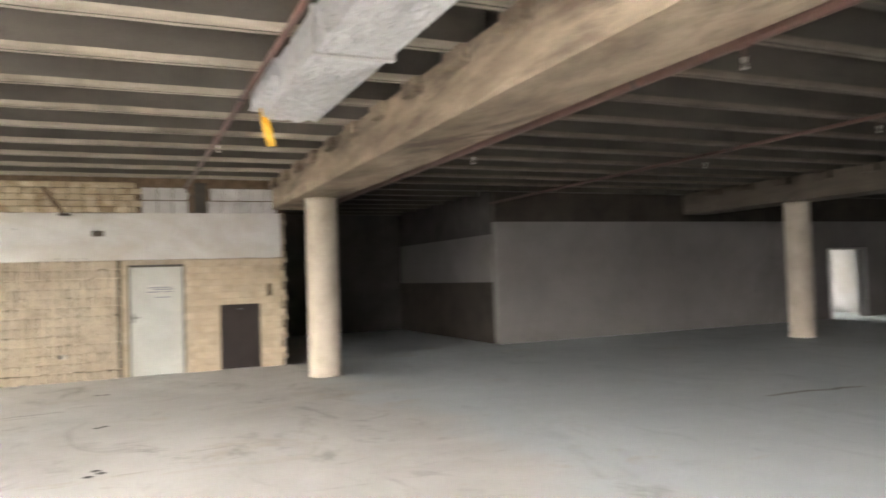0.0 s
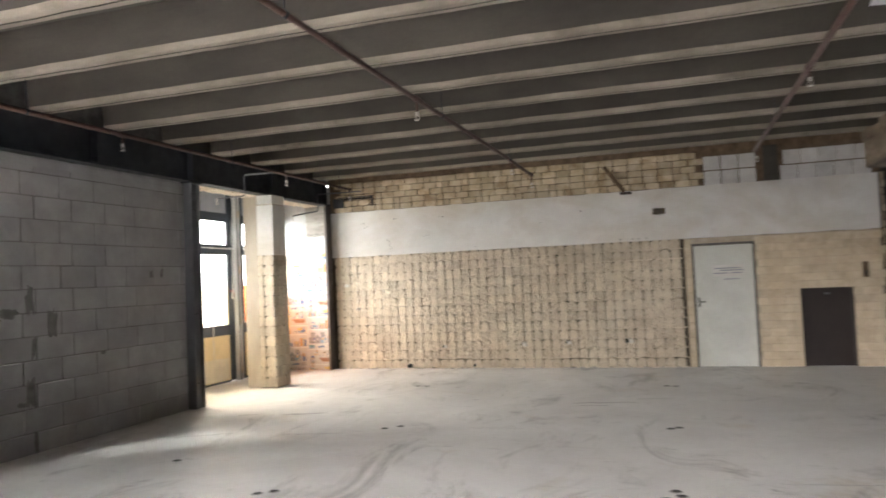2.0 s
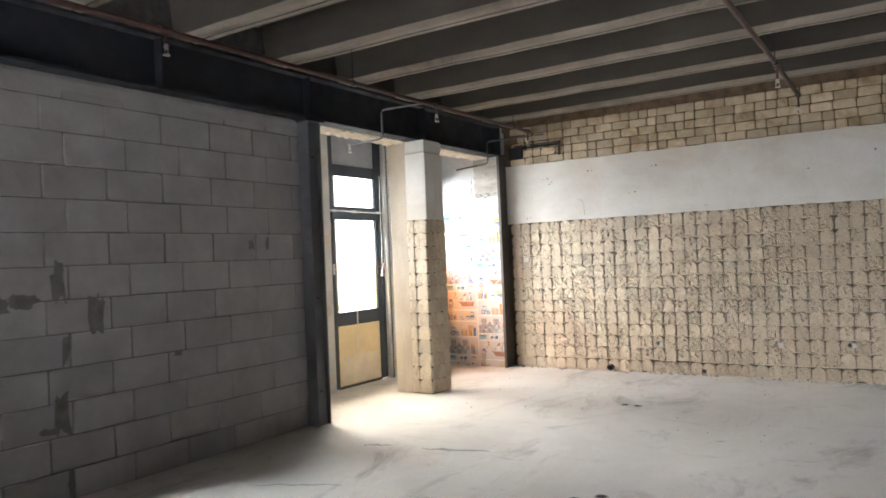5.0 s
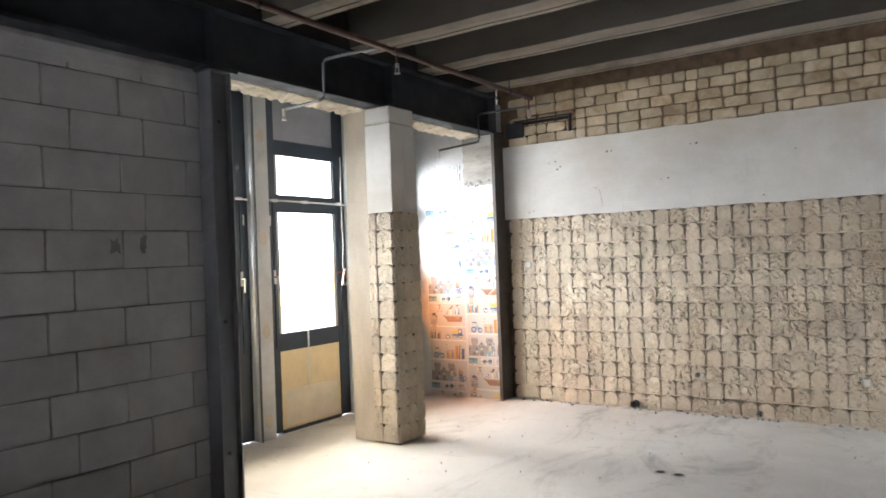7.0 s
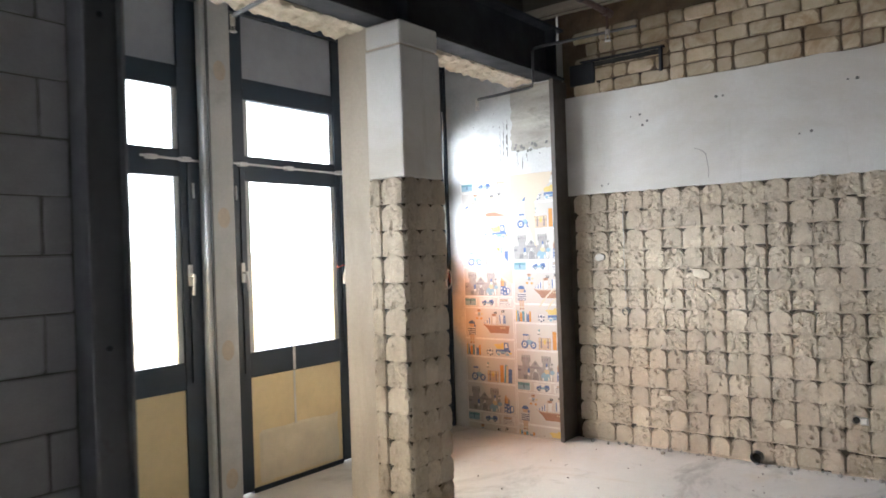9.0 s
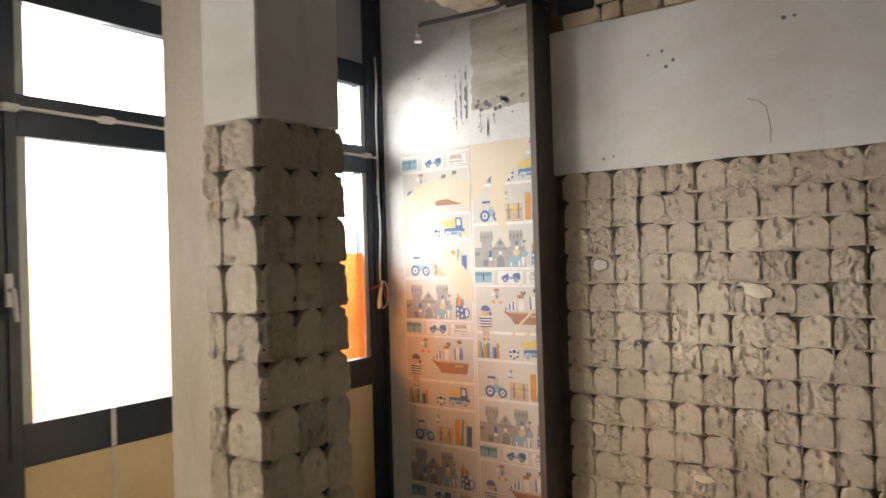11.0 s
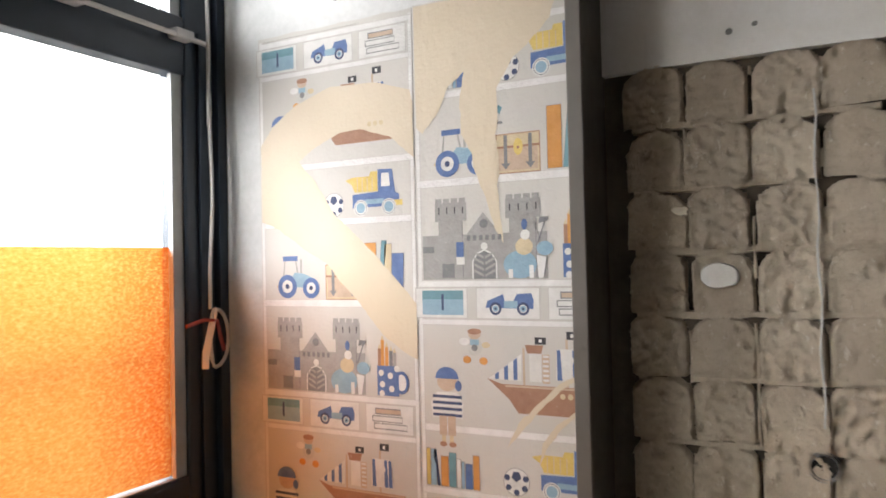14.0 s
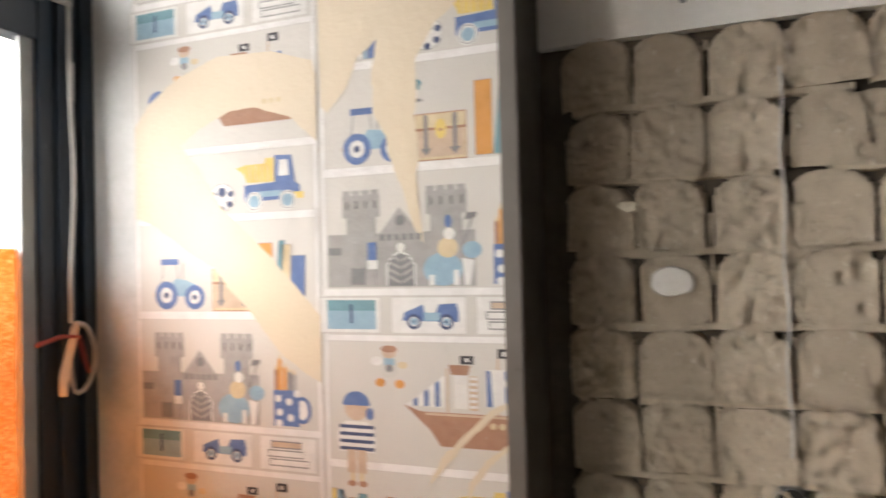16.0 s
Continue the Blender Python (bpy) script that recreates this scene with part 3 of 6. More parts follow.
def round_column():
    bm = bmesh.new()
    rows = []
    for z, r in ((0.0, 0.275), (0.012, 0.283), (0.06, 0.283), (0.075, 0.275)) + tuple((0.2 + i * 0.28, 0.275) for i in range(10)) + ((2.98, 0.275), (3.065, 0.277)):
        ring = []
        for k in range(40):
            a = k * math.pi / 20
            q = r + 0.004 * noise.noise(Vector((math.cos(a) * 2, math.sin(a) * 2, z * 3)))
            ring.append(bm.verts.new((q * math.cos(a), q * math.sin(a), z)))
        rows.append(ring)
    for p, q in zip(rows, rows[1:]):
        for k in range(40):
            bm.faces.new((p[k], p[(k + 1) % 40], q[(k + 1) % 40], q[k]))
    bm.faces.new(rows[0][::-1])
    bm.faces.new(rows[-1])
    return bm


col = part("round_column", round_column(), M["column"], smooth=True)
col.location = (9.775, -2.0, 0)
tagged(col, "round cream plastered column carrying the concrete girder", "column", "round columns")
copy_thing(col, pose(20.70, -2.50, 0))
copy_thing(col, pose(9.76, -12.9, 0))

# ---------------------------------------------------------------- steel beam and columns on the west side
steel_beam = thing("steel_beam", "dark blue-black steel beam resting on steel columns", "beam", at=(0.0, -10, 3.13))
part("web", boxes((0.03, 0.05, -21.4, -0.06, 3.155, 3.56)), M["steel"], steel_beam)
part("bottom_flange", boxes((-0.06, 0.15, -21.4, -0.06, 3.13, 3.155), bevel=0.003), M["steel"], steel_beam)
part("top_flange", boxes((-0.06, 0.15, -21.4, -0.06, 3.555, 3.578), bevel=0.003), M["steel"], steel_beam)
for y in (-9.9, -7.3, -5.95, -4.22, -2.15, -0.20):
    part("stiffener", boxes((0.05, 0.145, y - 0.008, y + 0.008, 3.155, 3.555)), M["steel"], steel_beam)


def steel_column(y0, y1, x0, x1):
    s = thing("steel_column", "grey painted steel column standing on the floor", "column", at=((x0 + x1) / 2, (y0 + y1) / 2, 0))
    return s


sc = steel_column(-4.26, -4.075, -0.10, 0.13)
part("front_flange", boxes((-0.10, 0.13, -4.26, -4.244, 0, 3.13), bevel=0.003), M["column_steel"], sc)
part("rear_flange", boxes((-0.10, 0.13, -4.091, -4.075, 0, 3.13), bevel=0.003), M["column_steel"], sc)
part("web", boxes((0.075, 0.087, -4.244, -4.091, 0, 3.13)), M["column_steel"], sc)
for z in (0.35, 1.3, 2.75):
    part("bolt", tube([(0.087, -4.17, z), (0.099, -4.17, z)], 0.014, 6), M["steel"], sc)
part("cap_plate", boxes((-0.06, 0.155, -4.30, -4.03, 3.108, 3.13), bevel=0.003), M["steel"], sc)
sn = steel_column(-0.235, 0.0, 0.04, 0.17)
part("front_flange", boxes((0.088, 0.128, -0.240, -0.222, 0, 3.13), bevel=0.003), M["column_brown"], sn)
part("web", boxes((0.10, 0.112, -0.222, 0.028, 0, 3.13)), M["column_brown"], sn)

# broken brick lintel hanging behind the beam
lintel = structure("broken_lintel", rough_slab(-0.34, -0.02, -4.14, -0.21, 3.09, 3.20, (12, 160), 0.06, 3.0, 2, 15.0), M["soffit"], "ragged remains of a plastered brick lintel under the steel beam", "lintel")
structure("lintel_core", boxes((-0.30, -0.065, -4.14, -0.21, 3.14, 3.5)), M["bare"], "plastered wall strip above the broken lintel", "lintel")

# pillar with stripped tiles
pillar = thing("pillar", "square pillar, white at the top, stripped of tiles below", "pillar", at=(-0.04, -2.2, 0))
part("core", boxes((-0.305, 0.238, -2.358, -2.0, 0.0, 3.125), bevel=0.006), M["bare"], pillar, "bare grey-beige concrete core")
part("tile_ground", boxes((-0.046, 0.2395, -2.3595, -1.9985, 0.004, 2.14)), M["core"], pillar, "mortar ground between tile beds, darkened for the shade in the joints")
part("white_plaster", boxes((-0.045, 0.258, -2.372, -1.985, 2.14, 2.96), bevel=0.008), M["white"], pillar, "white painted plaster")
part("white_plaster", boxes((-0.045, 0.25, -2.366, -1.99, 2.975, 3.12), bevel=0.01), M["white"], pillar, "white painted plaster cap")

# ---------------------------------------------------------------- bay windows


def glazed_door(yc, ya, yb, handle, film):
    """Tall casement with a fanlight, a cream panel below and a grey spandrel above."""
    w = thing("casement_window", "dark-framed tall window with orange film and cream lower panel", "window", "bay windows", at=(-1.13, yc, 0))
    g = 0.435
    x0, x1 = -1.16, -1.085
    for s in (-1, 1):
        a, b = sorted((yc + s * g, ya if s < 0 else yb))
        part("stile", boxes((x0, x1, a, b, 0.02, 3.40), bevel=0.004), M["frame"], w)
        c, d = sorted((yc + s * (g - 0.042), yc + s * (g - 0.001)))
        part("glazing_bead", boxes((x0 + 0.045, x1 - 0.014, c, d, 1.0, 2.22)), M["bead"], w, "pale glazing bead")
        part("glazing_bead", boxes((x0 + 0.045, x1 - 0.014, c, d, 2.40, 2.80)), M["bead"], w, "pale glazing bead")
    for z0, z1 in ((0.82, 1.0), (2.22, 2.40), (2.80, 2.95)):
        part("rail", boxes((x0 + 0.002, x1 - 0.003, yc - g - 0.002, yc + g + 0.002, z0, z1), bevel=0.004), M["frame"], w)
    part("bottom_rail", boxes((x0 + 0.002, x1 - 0.004, yc - g - 0.002, yc + g + 0.002, 0.0, 0.035)), M["frame"], w)
    part("sash_edge", boxes((x1, x1 + 0.012, yc - g - 0.055, yc - g - 0.047, 0.86, 2.36), (x1, x1 + 0.012, yc + g + 0.047, yc + g + 0.055, 0.86, 2.36)), M["frame"], w)
    part("panel", boxes((x0 + 0.015, x1 - 0.01, yc - g, yc + g, 0.035, 0.82), bevel=0.003), M["cream"], w, "cream board panel")
    part("spandrel_panel", boxes((x0 + 0.015, x1 - 0.02, yc - g, yc + g, 2.95, 3.40)), M["spandrel"], w, "grey-blue spandrel panel")
    p = part("pane", boxes((-1.128, -1.122, yc - g, yc + g, 1.0, 2.22)), M["glass"], w)
    bm = bmesh.new()
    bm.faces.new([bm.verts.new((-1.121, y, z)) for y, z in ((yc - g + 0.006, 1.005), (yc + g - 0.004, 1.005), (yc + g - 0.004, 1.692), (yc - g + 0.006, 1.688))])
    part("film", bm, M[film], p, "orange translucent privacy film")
    part("pane", boxes((-1.128, -1.122, yc - g, yc + g, 2.40, 2.80)), M["glass"], w)
    if handle:
        yh = yc + handle * (g + 0.05)
        hd = part("handle", boxes((x1, x1 + 0.014, yh - 0.016, yh + 0.016, 1.50, 1.64), bevel=0.004), M["bar"], w, "white window handle")
        part("lever", tube([(x1 + 0.014, yh, 1.57), (x1 + 0.05, yh, 1.57), (x1 + 0.055, yh, 1.55), (x1 + 0.055, yh - handle * 0.01, 1.44)], 0.010, 8), M["bar"], hd)
    for s in (-1, 1):
        part("hinge", tube([(x1 + 0.008, yc + s * (g + 0.09), 2.08), (x1 + 0.008, yc + s * (g + 0.09), 2.18)], 0.008, 8), M["bar"], w, "white hinge sleeve")
    return w


for yc, ya, yb, hd, fm in ((-3.495, -4.2, -2.91, 1, "glare_film"), (-2.108, -2.69, -1.525, -1, "glare_film"), (-0.787, -1.375, -0.225, 0, "film")):
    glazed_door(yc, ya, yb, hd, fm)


def opener_rod(y0, y1, name="opener_rod"):
    r = thing(name, "thin white fanlight opener rod across the window rails", "opener rod", at=(-1.06, (y0 + y1) / 2, 2.33))
    part("rod", tube([(-1.055, y0, 2.335), (-1.055, y1, 2.325)], 0.008, 8), M["bar"], r)
    for y in (y0 + 0.08, y0 + 0.5, y1 - 0.1):
        part("bracket", boxes((-1.088, -1.045, y - 0.035, y + 0.035, 2.318, 2.348), bevel=0.004), M["bar"], r)
    return r


opener_rod(-3.35, -2.93)
opener_rod(-2.66, -1.54)
opener_rod(-1.25, -0.28)


def mullion(yc, half):
    m = thing("mullion_post", "grey concrete mullion post with filled patches", "post", "mullions", at=(-1.06, yc, 0))
    part("post", boxes((-1.20, -1.02, yc - half, yc + half, 0.0, 3.5), bevel=0.01), M["grey_plaster"], m)
    part("cover_strip", boxes((-1.02, -1.006, yc - half + 0.03, yc - half + 0.045, 0.0, 3.5)), M["column_steel"], m)
    for z in (0.18, 1.05, 1.95, 2.95):
        bm = bmesh.new()
        bmesh.ops.create_circle(bm, cap_ends=True, segments=14, radius=0.05, matrix=pose(-1.0175, yc + 0.02, z, 0, 90, 0) @ Matrix.Diagonal((1.4, 1, 1, 1)))
        part("patch", bm, M["bare"], m, "round filled patch")
    return m


mullion(-2.80, 0.115)
mullion(-1.45, 0.075)

for yc in (-2.15,):
    tp = thing("tape_strip", "pale tape strip stuck down the window rail and panel", "tape", at=(-1.08, yc, 0.7))
    part("strip", boxes((-1.0945, -1.0925, yc - 0.008, yc + 0.008, 0.42, 0.815)), M["bar"], tp)
    part("strip", boxes((-1.0875, -1.0855, yc - 0.012, yc + 0.012, 0.825, 1.0)), M["bar"], tp)
# Thin slab added to make the lower part of the panel paler.
lb = thing("patched_board", "paler patch on the lower part of the cream window panel", "board", at=(-1.09, -2.1, 0.25))
part("board", rough_slab(-1.096, -1.0915, -2.50, -1.70, 0.04, 0.44, (20, 12), 0.004, 3.3, 0), M["sill"], lb)

# ---------------------------------------------------------------- window in the block wall
win = thing("sash_window", "narrow dark-framed window with fanlight in a block wall", "window", at=(-0.25, -7.76, 0.9))
wx0, wx1, wy0, wy1 = -0.28, -0.215, -8.05, -7.31
for a, b in ((wy0, wy0 + 0.185), (wy1 - 0.155, wy1)):
    part("stile", boxes((wx0, wx1, a, b, 0.98, 3.10), bevel=0.004), M["frame"], win)
for z0, z1 in ((0.98, 1.12), (2.36, 2.54), (2.99, 3.10)):
    part("rail", boxes((wx0 + 0.002, wx1 - 0.003, wy0 + 0.185, wy1 - 0.155, z0, z1), bevel=0.004), M["frame"], win)
part("pane", boxes((-0.252, -0.247, wy0 + 0.185, wy1 - 0.155, 1.12, 2.36)), M["glass"], win)
part("pane", boxes((-0.252, -0.247, wy0 + 0.185, wy1 - 0.155, 2.54, 2.99)), M["glass"], win)
for z in (1.16, 2.32):
    part("hinge", tube([(wx1 + 0.008, wy1 - 0.10, z - 0.045), (wx1 + 0.008, wy1 - 0.10, z + 0.045)], 0.008, 8), M["bar"], win, "white hinge sleeve")
hd = part("handle", boxes((wx1, wx1 + 0.012, -7.93, -7.90, 1.62, 1.76), bevel=0.004), M["bar"], win, "white window handle")
part("lever", tube([(wx1 + 0.012, -7.915, 1.69), (wx1 + 0.05, -7.915, 1.69), (wx1 + 0.05, -7.915, 1.57)], 0.009, 8), M["bar"], hd)
part("sill_board", boxes((-0.235, -0.19, wy0 + 0.01, wy1 - 0.01, 0.75, 0.985), bevel=0.004), M["wood"], win, "dark reddish sill upstand board")
reveal = structure("window_reveal", boxes((-0.21, -0.004, -7.325, -7.306, 0.74, 3.10), (-0.21, -0.004, -8.054, -8.04, 0.74, 3.10), (-0.21, -0.004, -8.04, -7.325, 3.085, 3.10)), M["grey_plaster"], "whitish plaster on the window reveal", "window reveal")
structure("window_ledge", rough_slab(-0.19, 0.004, -8.045, -7.315, 0.70, 0.745, (6, 18), 0.012, 5.0, 2), M["grey_plaster"], "rough mortar ledge under the window", "window ledge")

# ---------------------------------------------------------------- doors in the north wall
door = thing("door", "closed pale grey-green flush door with a scribbled notice", "door", kind="structure", at=(7.165, 0.05, 0))
door.name = "door_1"
part("leaf", boxes((6.715, 7.615, 0.045, 0.085, 0.012, 1.985), bevel=0.003), M["door"], door)
part("frame", boxes((6.68, 6.715, 0.03, 0.13, 0.0, 2.03), (7.615, 7.65, 0.03, 0.13, 0.0, 2.03), (6.715, 7.615, 0.03, 0.13, 1.99, 2.03), bevel=0.003), M["door_frame"], door, "dark door frame")
hd = part("handle", boxes((6.745, 6.775, 0.036, 0.045, 0.98, 1.14), bevel=0.003), M["door_frame"], door, "dark door handle")
part("lever", tube([(6.76, 0.036, 1.07), (6.76, 0.0, 1.07), (6.86, -0.004, 1.07)], 0.010, 8), M["door_frame"], hd)
for z0, x0, x1 in ((1.60, 7.02, 7.42), (1.565, 7.10, 7.46), (1.52, 7.00, 7.22), (1.52, 7.28, 7.44), (1.42, 7.15, 7.40)):
    part("scribble", boxes((x0, x1, 0.0435, 0.045, z0, z0 + 0.018)), M["spandrel"], door, "faint illegible scribble")
part("notice", boxes((7.00, 7.46, 0.0440, 0.0452, 1.48, 1.66)), M["white"], door, "white smeared notice area")
hatch = thing("door", "closed low dark brown hatch door", "door", kind="structure", at=(8.66, 0.05, 0))
hatch.name = "door_2"
part("leaf", boxes((8.315, 9.0, 0.05, 0.085, 0.01, 1.21), bevel=0.003), M["hatch"], hatch)
part("frame", boxes((8.285, 8.315, 0.03, 0.12, 0.0, 1.245), (9.0, 9.03, 0.03, 0.12, 0.0, 1.245), (8.315, 9.0, 0.03, 0.12, 1.21, 1.245), bevel=0.003), M["hatch"], hatch)
part("latch", boxes((8.62, 8.70, 0.03, 0.05, 1.13, 1.16), bevel=0.004), M["column_steel"], hatch, "small metal latch")

vent = thing("vent_grille", "small brown vent opening in the white wall band", "vent", at=(6.2, -0.006, 2.61))
part("frame", boxes((6.10, 6.30, -0.016, -0.006, 2.56, 2.66), bevel=0.003), M["joint"], vent)
for k in range(4):
    part("slat", boxes((6.112, 6.288, -0.021, -0.016, 2.572 + k * 0.022, 2.582 + k * 0.022)), M["hatch"], vent)
sw = thing("switch_box", "small dark switch box on the stripped brick", "switch", at=(9.21, 0.0, 1.5))
part("box", boxes((9.17, 9.25, -0.03, 0.0, 1.38, 1.62), bevel=0.006), M["joint"], sw)
part("rocker", boxes((9.19, 9.23, -0.036, -0.03, 1.42, 1.48), bevel=0.002), M["hatch"], sw)

# ---------------------------------------------------------------- pipes, duct, sprinklers


def pendant(parent, x, y, z, length):
    """A short drop with a sprinkler head under a pipe."""
    d = part("drop", tube([(x, y, z), (x, y, z - length)], 0.011, 8), M["rust_pipe"], parent, "short rusty drop pipe")
    bm = bmesh.new()
    add_tube(bm, [(x, y, z - length + 0.01), (x, y, z - length - 0.02)], 0.017, 8)
    add_tube(bm, [(x - 0.014, y, z - length - 0.02), (x - 0.016, y, z - length - 0.06)], 0.004, 6)
    add_tube(bm, [(x + 0.014, y, z - length - 0.02), (x + 0.016, y, z - length - 0.06)], 0.004, 6)
    add_tube(bm, [(x, y, z - length - 0.06), (x, y, z - length - 0.066)], 0.024, 12)
    part("sprinkler_head", bm, M["chrome"], d, "bright sprinkler head")


def pipe_run(label, points, radius, drops, hangers):
    p = thing("sprinkler_pipe", label, "pipe", "ceiling pipes", at=points[0])
    part("pipe", tube(points, radius, 12), M["rust_pipe"], p)
    for x, y, z, length in drops:
        pendant(p, x, y, z, length)
        part("tee", tube([(x, y - 0.05, z), (x, y + 0.05, z)], radius + 0.008, 12), M["rust_pipe"], p)
    for x, y, z in hangers:
        h = part("hanger", tube([(x, y, CEIL + 0.02), (x, y, z + radius)], 0.005, 6), M["steel"], p, "thin hanger rod")
        part("clamp", tube([(x, y - 0.012, z), (x, y + 0.012, z)], radius + 0.006, 12), M["steel"], h)
    return p


pipe_run("rusty red sprinkler pipe under the ceiling ribs", [(4.25, -21.3, 3.30), (4.25, -9.0, 3.30), (4.25, -3.0, 3.30), (4.22, -0.80, 3.30)], 0.021,
         [(4.25, -10.6, 3.30, 0.12), (4.25, -6.43, 3.30, 0.13), (4.235, -2.35, 3.30, 0.13), (4.22, -0.80, 3.30, 0.15)],
         [(4.25, -0.47 - RIB * k, 3.30) for k in (2, 5, 8, 11)])
pipe_run("rusty red sprinkler pipe beside the foil duct", [(7.63, -21.3, 3.31), (7.63, -9.0, 3.31), (7.61, -1.2, 3.31)], 0.026,
         [(7.62, -5.85, 3.31, 0.10), (7.62, -1.4, 3.31, 0.12)], [(7.62, -0.47 - RIB * k, 3.31) for k in (3, 7, 10)])
pipe_run("dark red main pipe along the girder", [(10.33, -21.3, 3.12), (10.33, -0.3, 3.12)], 0.045,
         [(10.33, -10.9, 3.12, 0.12), (10.33, -6.9, 3.12, 0.12)], [(10.33, -0.47 - RIB * k, 3.12) for k in (4, 9)])
pipe_run("thin reddish pipe in the unlit hall", [(14.48, -21.3, 3.3), (14.48, 0.6, 3.3)], 0.026,
         [(14.48, -6.2, 3.3, 0.12), (14.48, -8.9, 3.3, 0.12)], [(14.48, -0.47 - RIB * k, 3.3) for k in (2, 6, 10)])
pipe_run("dark red sprinkler pipe beside the steel beam", [(1.05, -21.3, 3.27), (1.05, -1.12, 3.27)], 0.021,
         [(1.05, -6.58, 3.27, 0.10), (1.05, -3.27, 3.27, 0.10), (1.05, -1.12, 3.27, 0.13)], [(1.05, -0.47 - RIB * k, 3.27) for k in (1, 4, 7, 10)])

def ribbon(points, width, seed=0):
    """A thin hanging strip that twists."""
    bm = bmesh.new()
    prev = None
    for i, p in enumerate(points):
        a = 0.6 * math.sin(i * 0.9 + seed)
        d = Vector((math.cos(a), math.sin(a), 0)) * width / 2
        q = [bm.verts.new(Vector(p) - d), bm.verts.new(Vector(p) + d)]
        if prev:
            bm.faces.new((prev[0], prev[1], q[1], q[0]))
        prev = q
    bm.normal_update()
    bmesh.ops.solidify(bm, geom=list(bm.faces), thickness=0.002)
    return bm


duct = thing("foil_duct", "rectangular ventilation duct wrapped in crumpled silver foil", "duct", at=(8.1, -12, 3.2))


def crumpled_duct(x0, x1, y0, y1, z0, z1):
    bm = bmesh.new()
    prof = []
    nx, nz = 16, 9
    for i in range(nx):
        prof.append((x0 + (x1 - x0) * i / nx, z0))
    for i in range(nz):
        prof.append((x1, z0 + (z1 - z0) * i / nz))
    for i in range(nx):
        prof.append((x1 - (x1 - x0) * i / nx, z1))
    for i in range(nz):
        prof.append((x0, z1 - (z1 - z0) * i / nz))
    n = 300
    rings = []
    for j in range(n + 1):
        y = y1 + (y0 - y1) * j / n
        ring = []
        for x, z in prof:
            d = 0.030 * noise.fractal(Vector((x * 9, y * 9, z * 9)), 0.8, 2.1, 5)
            ring.append(bm.verts.new((x + d, y + d * 0.5, z + 0.9 * d)))
        rings.append(ring)
    m = len(prof)
    for p, q in zip(rings, rings[1:]):
        for k in range(m):
            bm.faces.new((p[k], p[(k + 1) % m], q[(k + 1) % m], q[k]))
    bm.faces.new(rings[0])
    bmesh.ops.recalc_face_normals(bm, faces=bm.faces)
    return bm


part("wrap", crumpled_duct(7.83, 8.36, -21.3, -7.42, 3.2, 3.52), M["foil"], duct)
for k in range(7):
    part("loose_foil", ribbon([(7.80 - 0.02 * (k % 3), -7.45 - 0.16 * k, 3.50), (7.775, -7.47 - 0.16 * k, 3.42), (7.785 - 0.03 * (k % 2), -7.5 - 0.16 * k, 3.33), (7.77, -7.46 - 0.16 * k, 3.26)], 0.11, k), M["foil"], duct, "loose torn foil flap")
for y in (-9.6, -12.2, -15.0):
    part("band", boxes((7.80, 8.39, y - 0.03, y + 0.03, 3.175, 3.19), (7.80, 7.815, y - 0.03, y + 0.03, 3.19, 3.52), (8.375, 8.39, y - 0.03, y + 0.03, 3.19, 3.52)), M["bar"], duct, "pale tape band")
for x in (7.9, 8.3):
    for y in (-7.75, -10.87):
        part("hanger", tube([(x, y, 3.5), (x, y, CEIL + 0.02)], 0.006, 6), M["steel"], duct, "thin hanger rod")


tape = thing("warning_tape", "yellow and black warning tape hanging from the duct end", "tape", at=(7.86, -7.5, 3.3))
part("strip", ribbon([(7.80, -7.52, 3.50), (7.81, -7.51, 3.38), (7.84, -7.5, 3.27), (7.86, -7.49, 3.17), (7.88, -7.5, 3.07), (7.90, -7.48, 2.99), (7.915, -7.49, 2.93)], 0.085), M["tape"], tape)
part("loose_end", ribbon([(7.84, -7.47, 3.24), (7.875, -7.46, 3.14), (7.90, -7.45, 3.05), (7.93, -7.45, 2.98)], 0.06, 2), M["tape"], tape)

# branch pipes with sprinklers reaching into the bay


def bay_branch(x, y0, x1, y1, z1):
    b = thing("sprinkler_branch", "bent thin metal sprinkler branch under the steel beam", "pipe", "bay sprinklers", at=(x, y0, 3.1))
    part("pipe", tube([(1.05, y0, 3.29), (x + 0.06, y0, 3.30), (x + 0.02, y0, 3.295), (x, y0, 3.27), (x, y0, 3.03), (x - 0.01, y0, 2.995), (x - 0.05, y0, 2.985), (x1 + 0.03, y1, z1 + 0.055), (x1, y1, z1 + 0.05)], 0.012, 8), M["column_steel"], b)
    bm = bmesh.new()
    add_tube(bm, [(x1, y1, z1 + 0.06), (x1, y1, z1)], 0.014, 8)
    add_tube(bm, [(x1, y1, z1 - 0.03), (x1, y1, z1 - 0.037)], 0.022, 12)
    add_tube(bm, [(x1 - 0.013, y1, z1), (x1 - 0.013, y1, z1 - 0.03)], 0.004, 6)
    add_tube(bm, [(x1 + 0.013, y1, z1), (x1 + 0.013, y1, z1 - 0.03)], 0.004, 6)
    part("sprinkler_head", bm, M["chrome"], b, "bright sprinkler head")


bay_branch(0.42, -3.40, -0.12, -3.32, 2.94)
bay_branch(0.16, -0.62, -0.25, -0.84, 2.86)

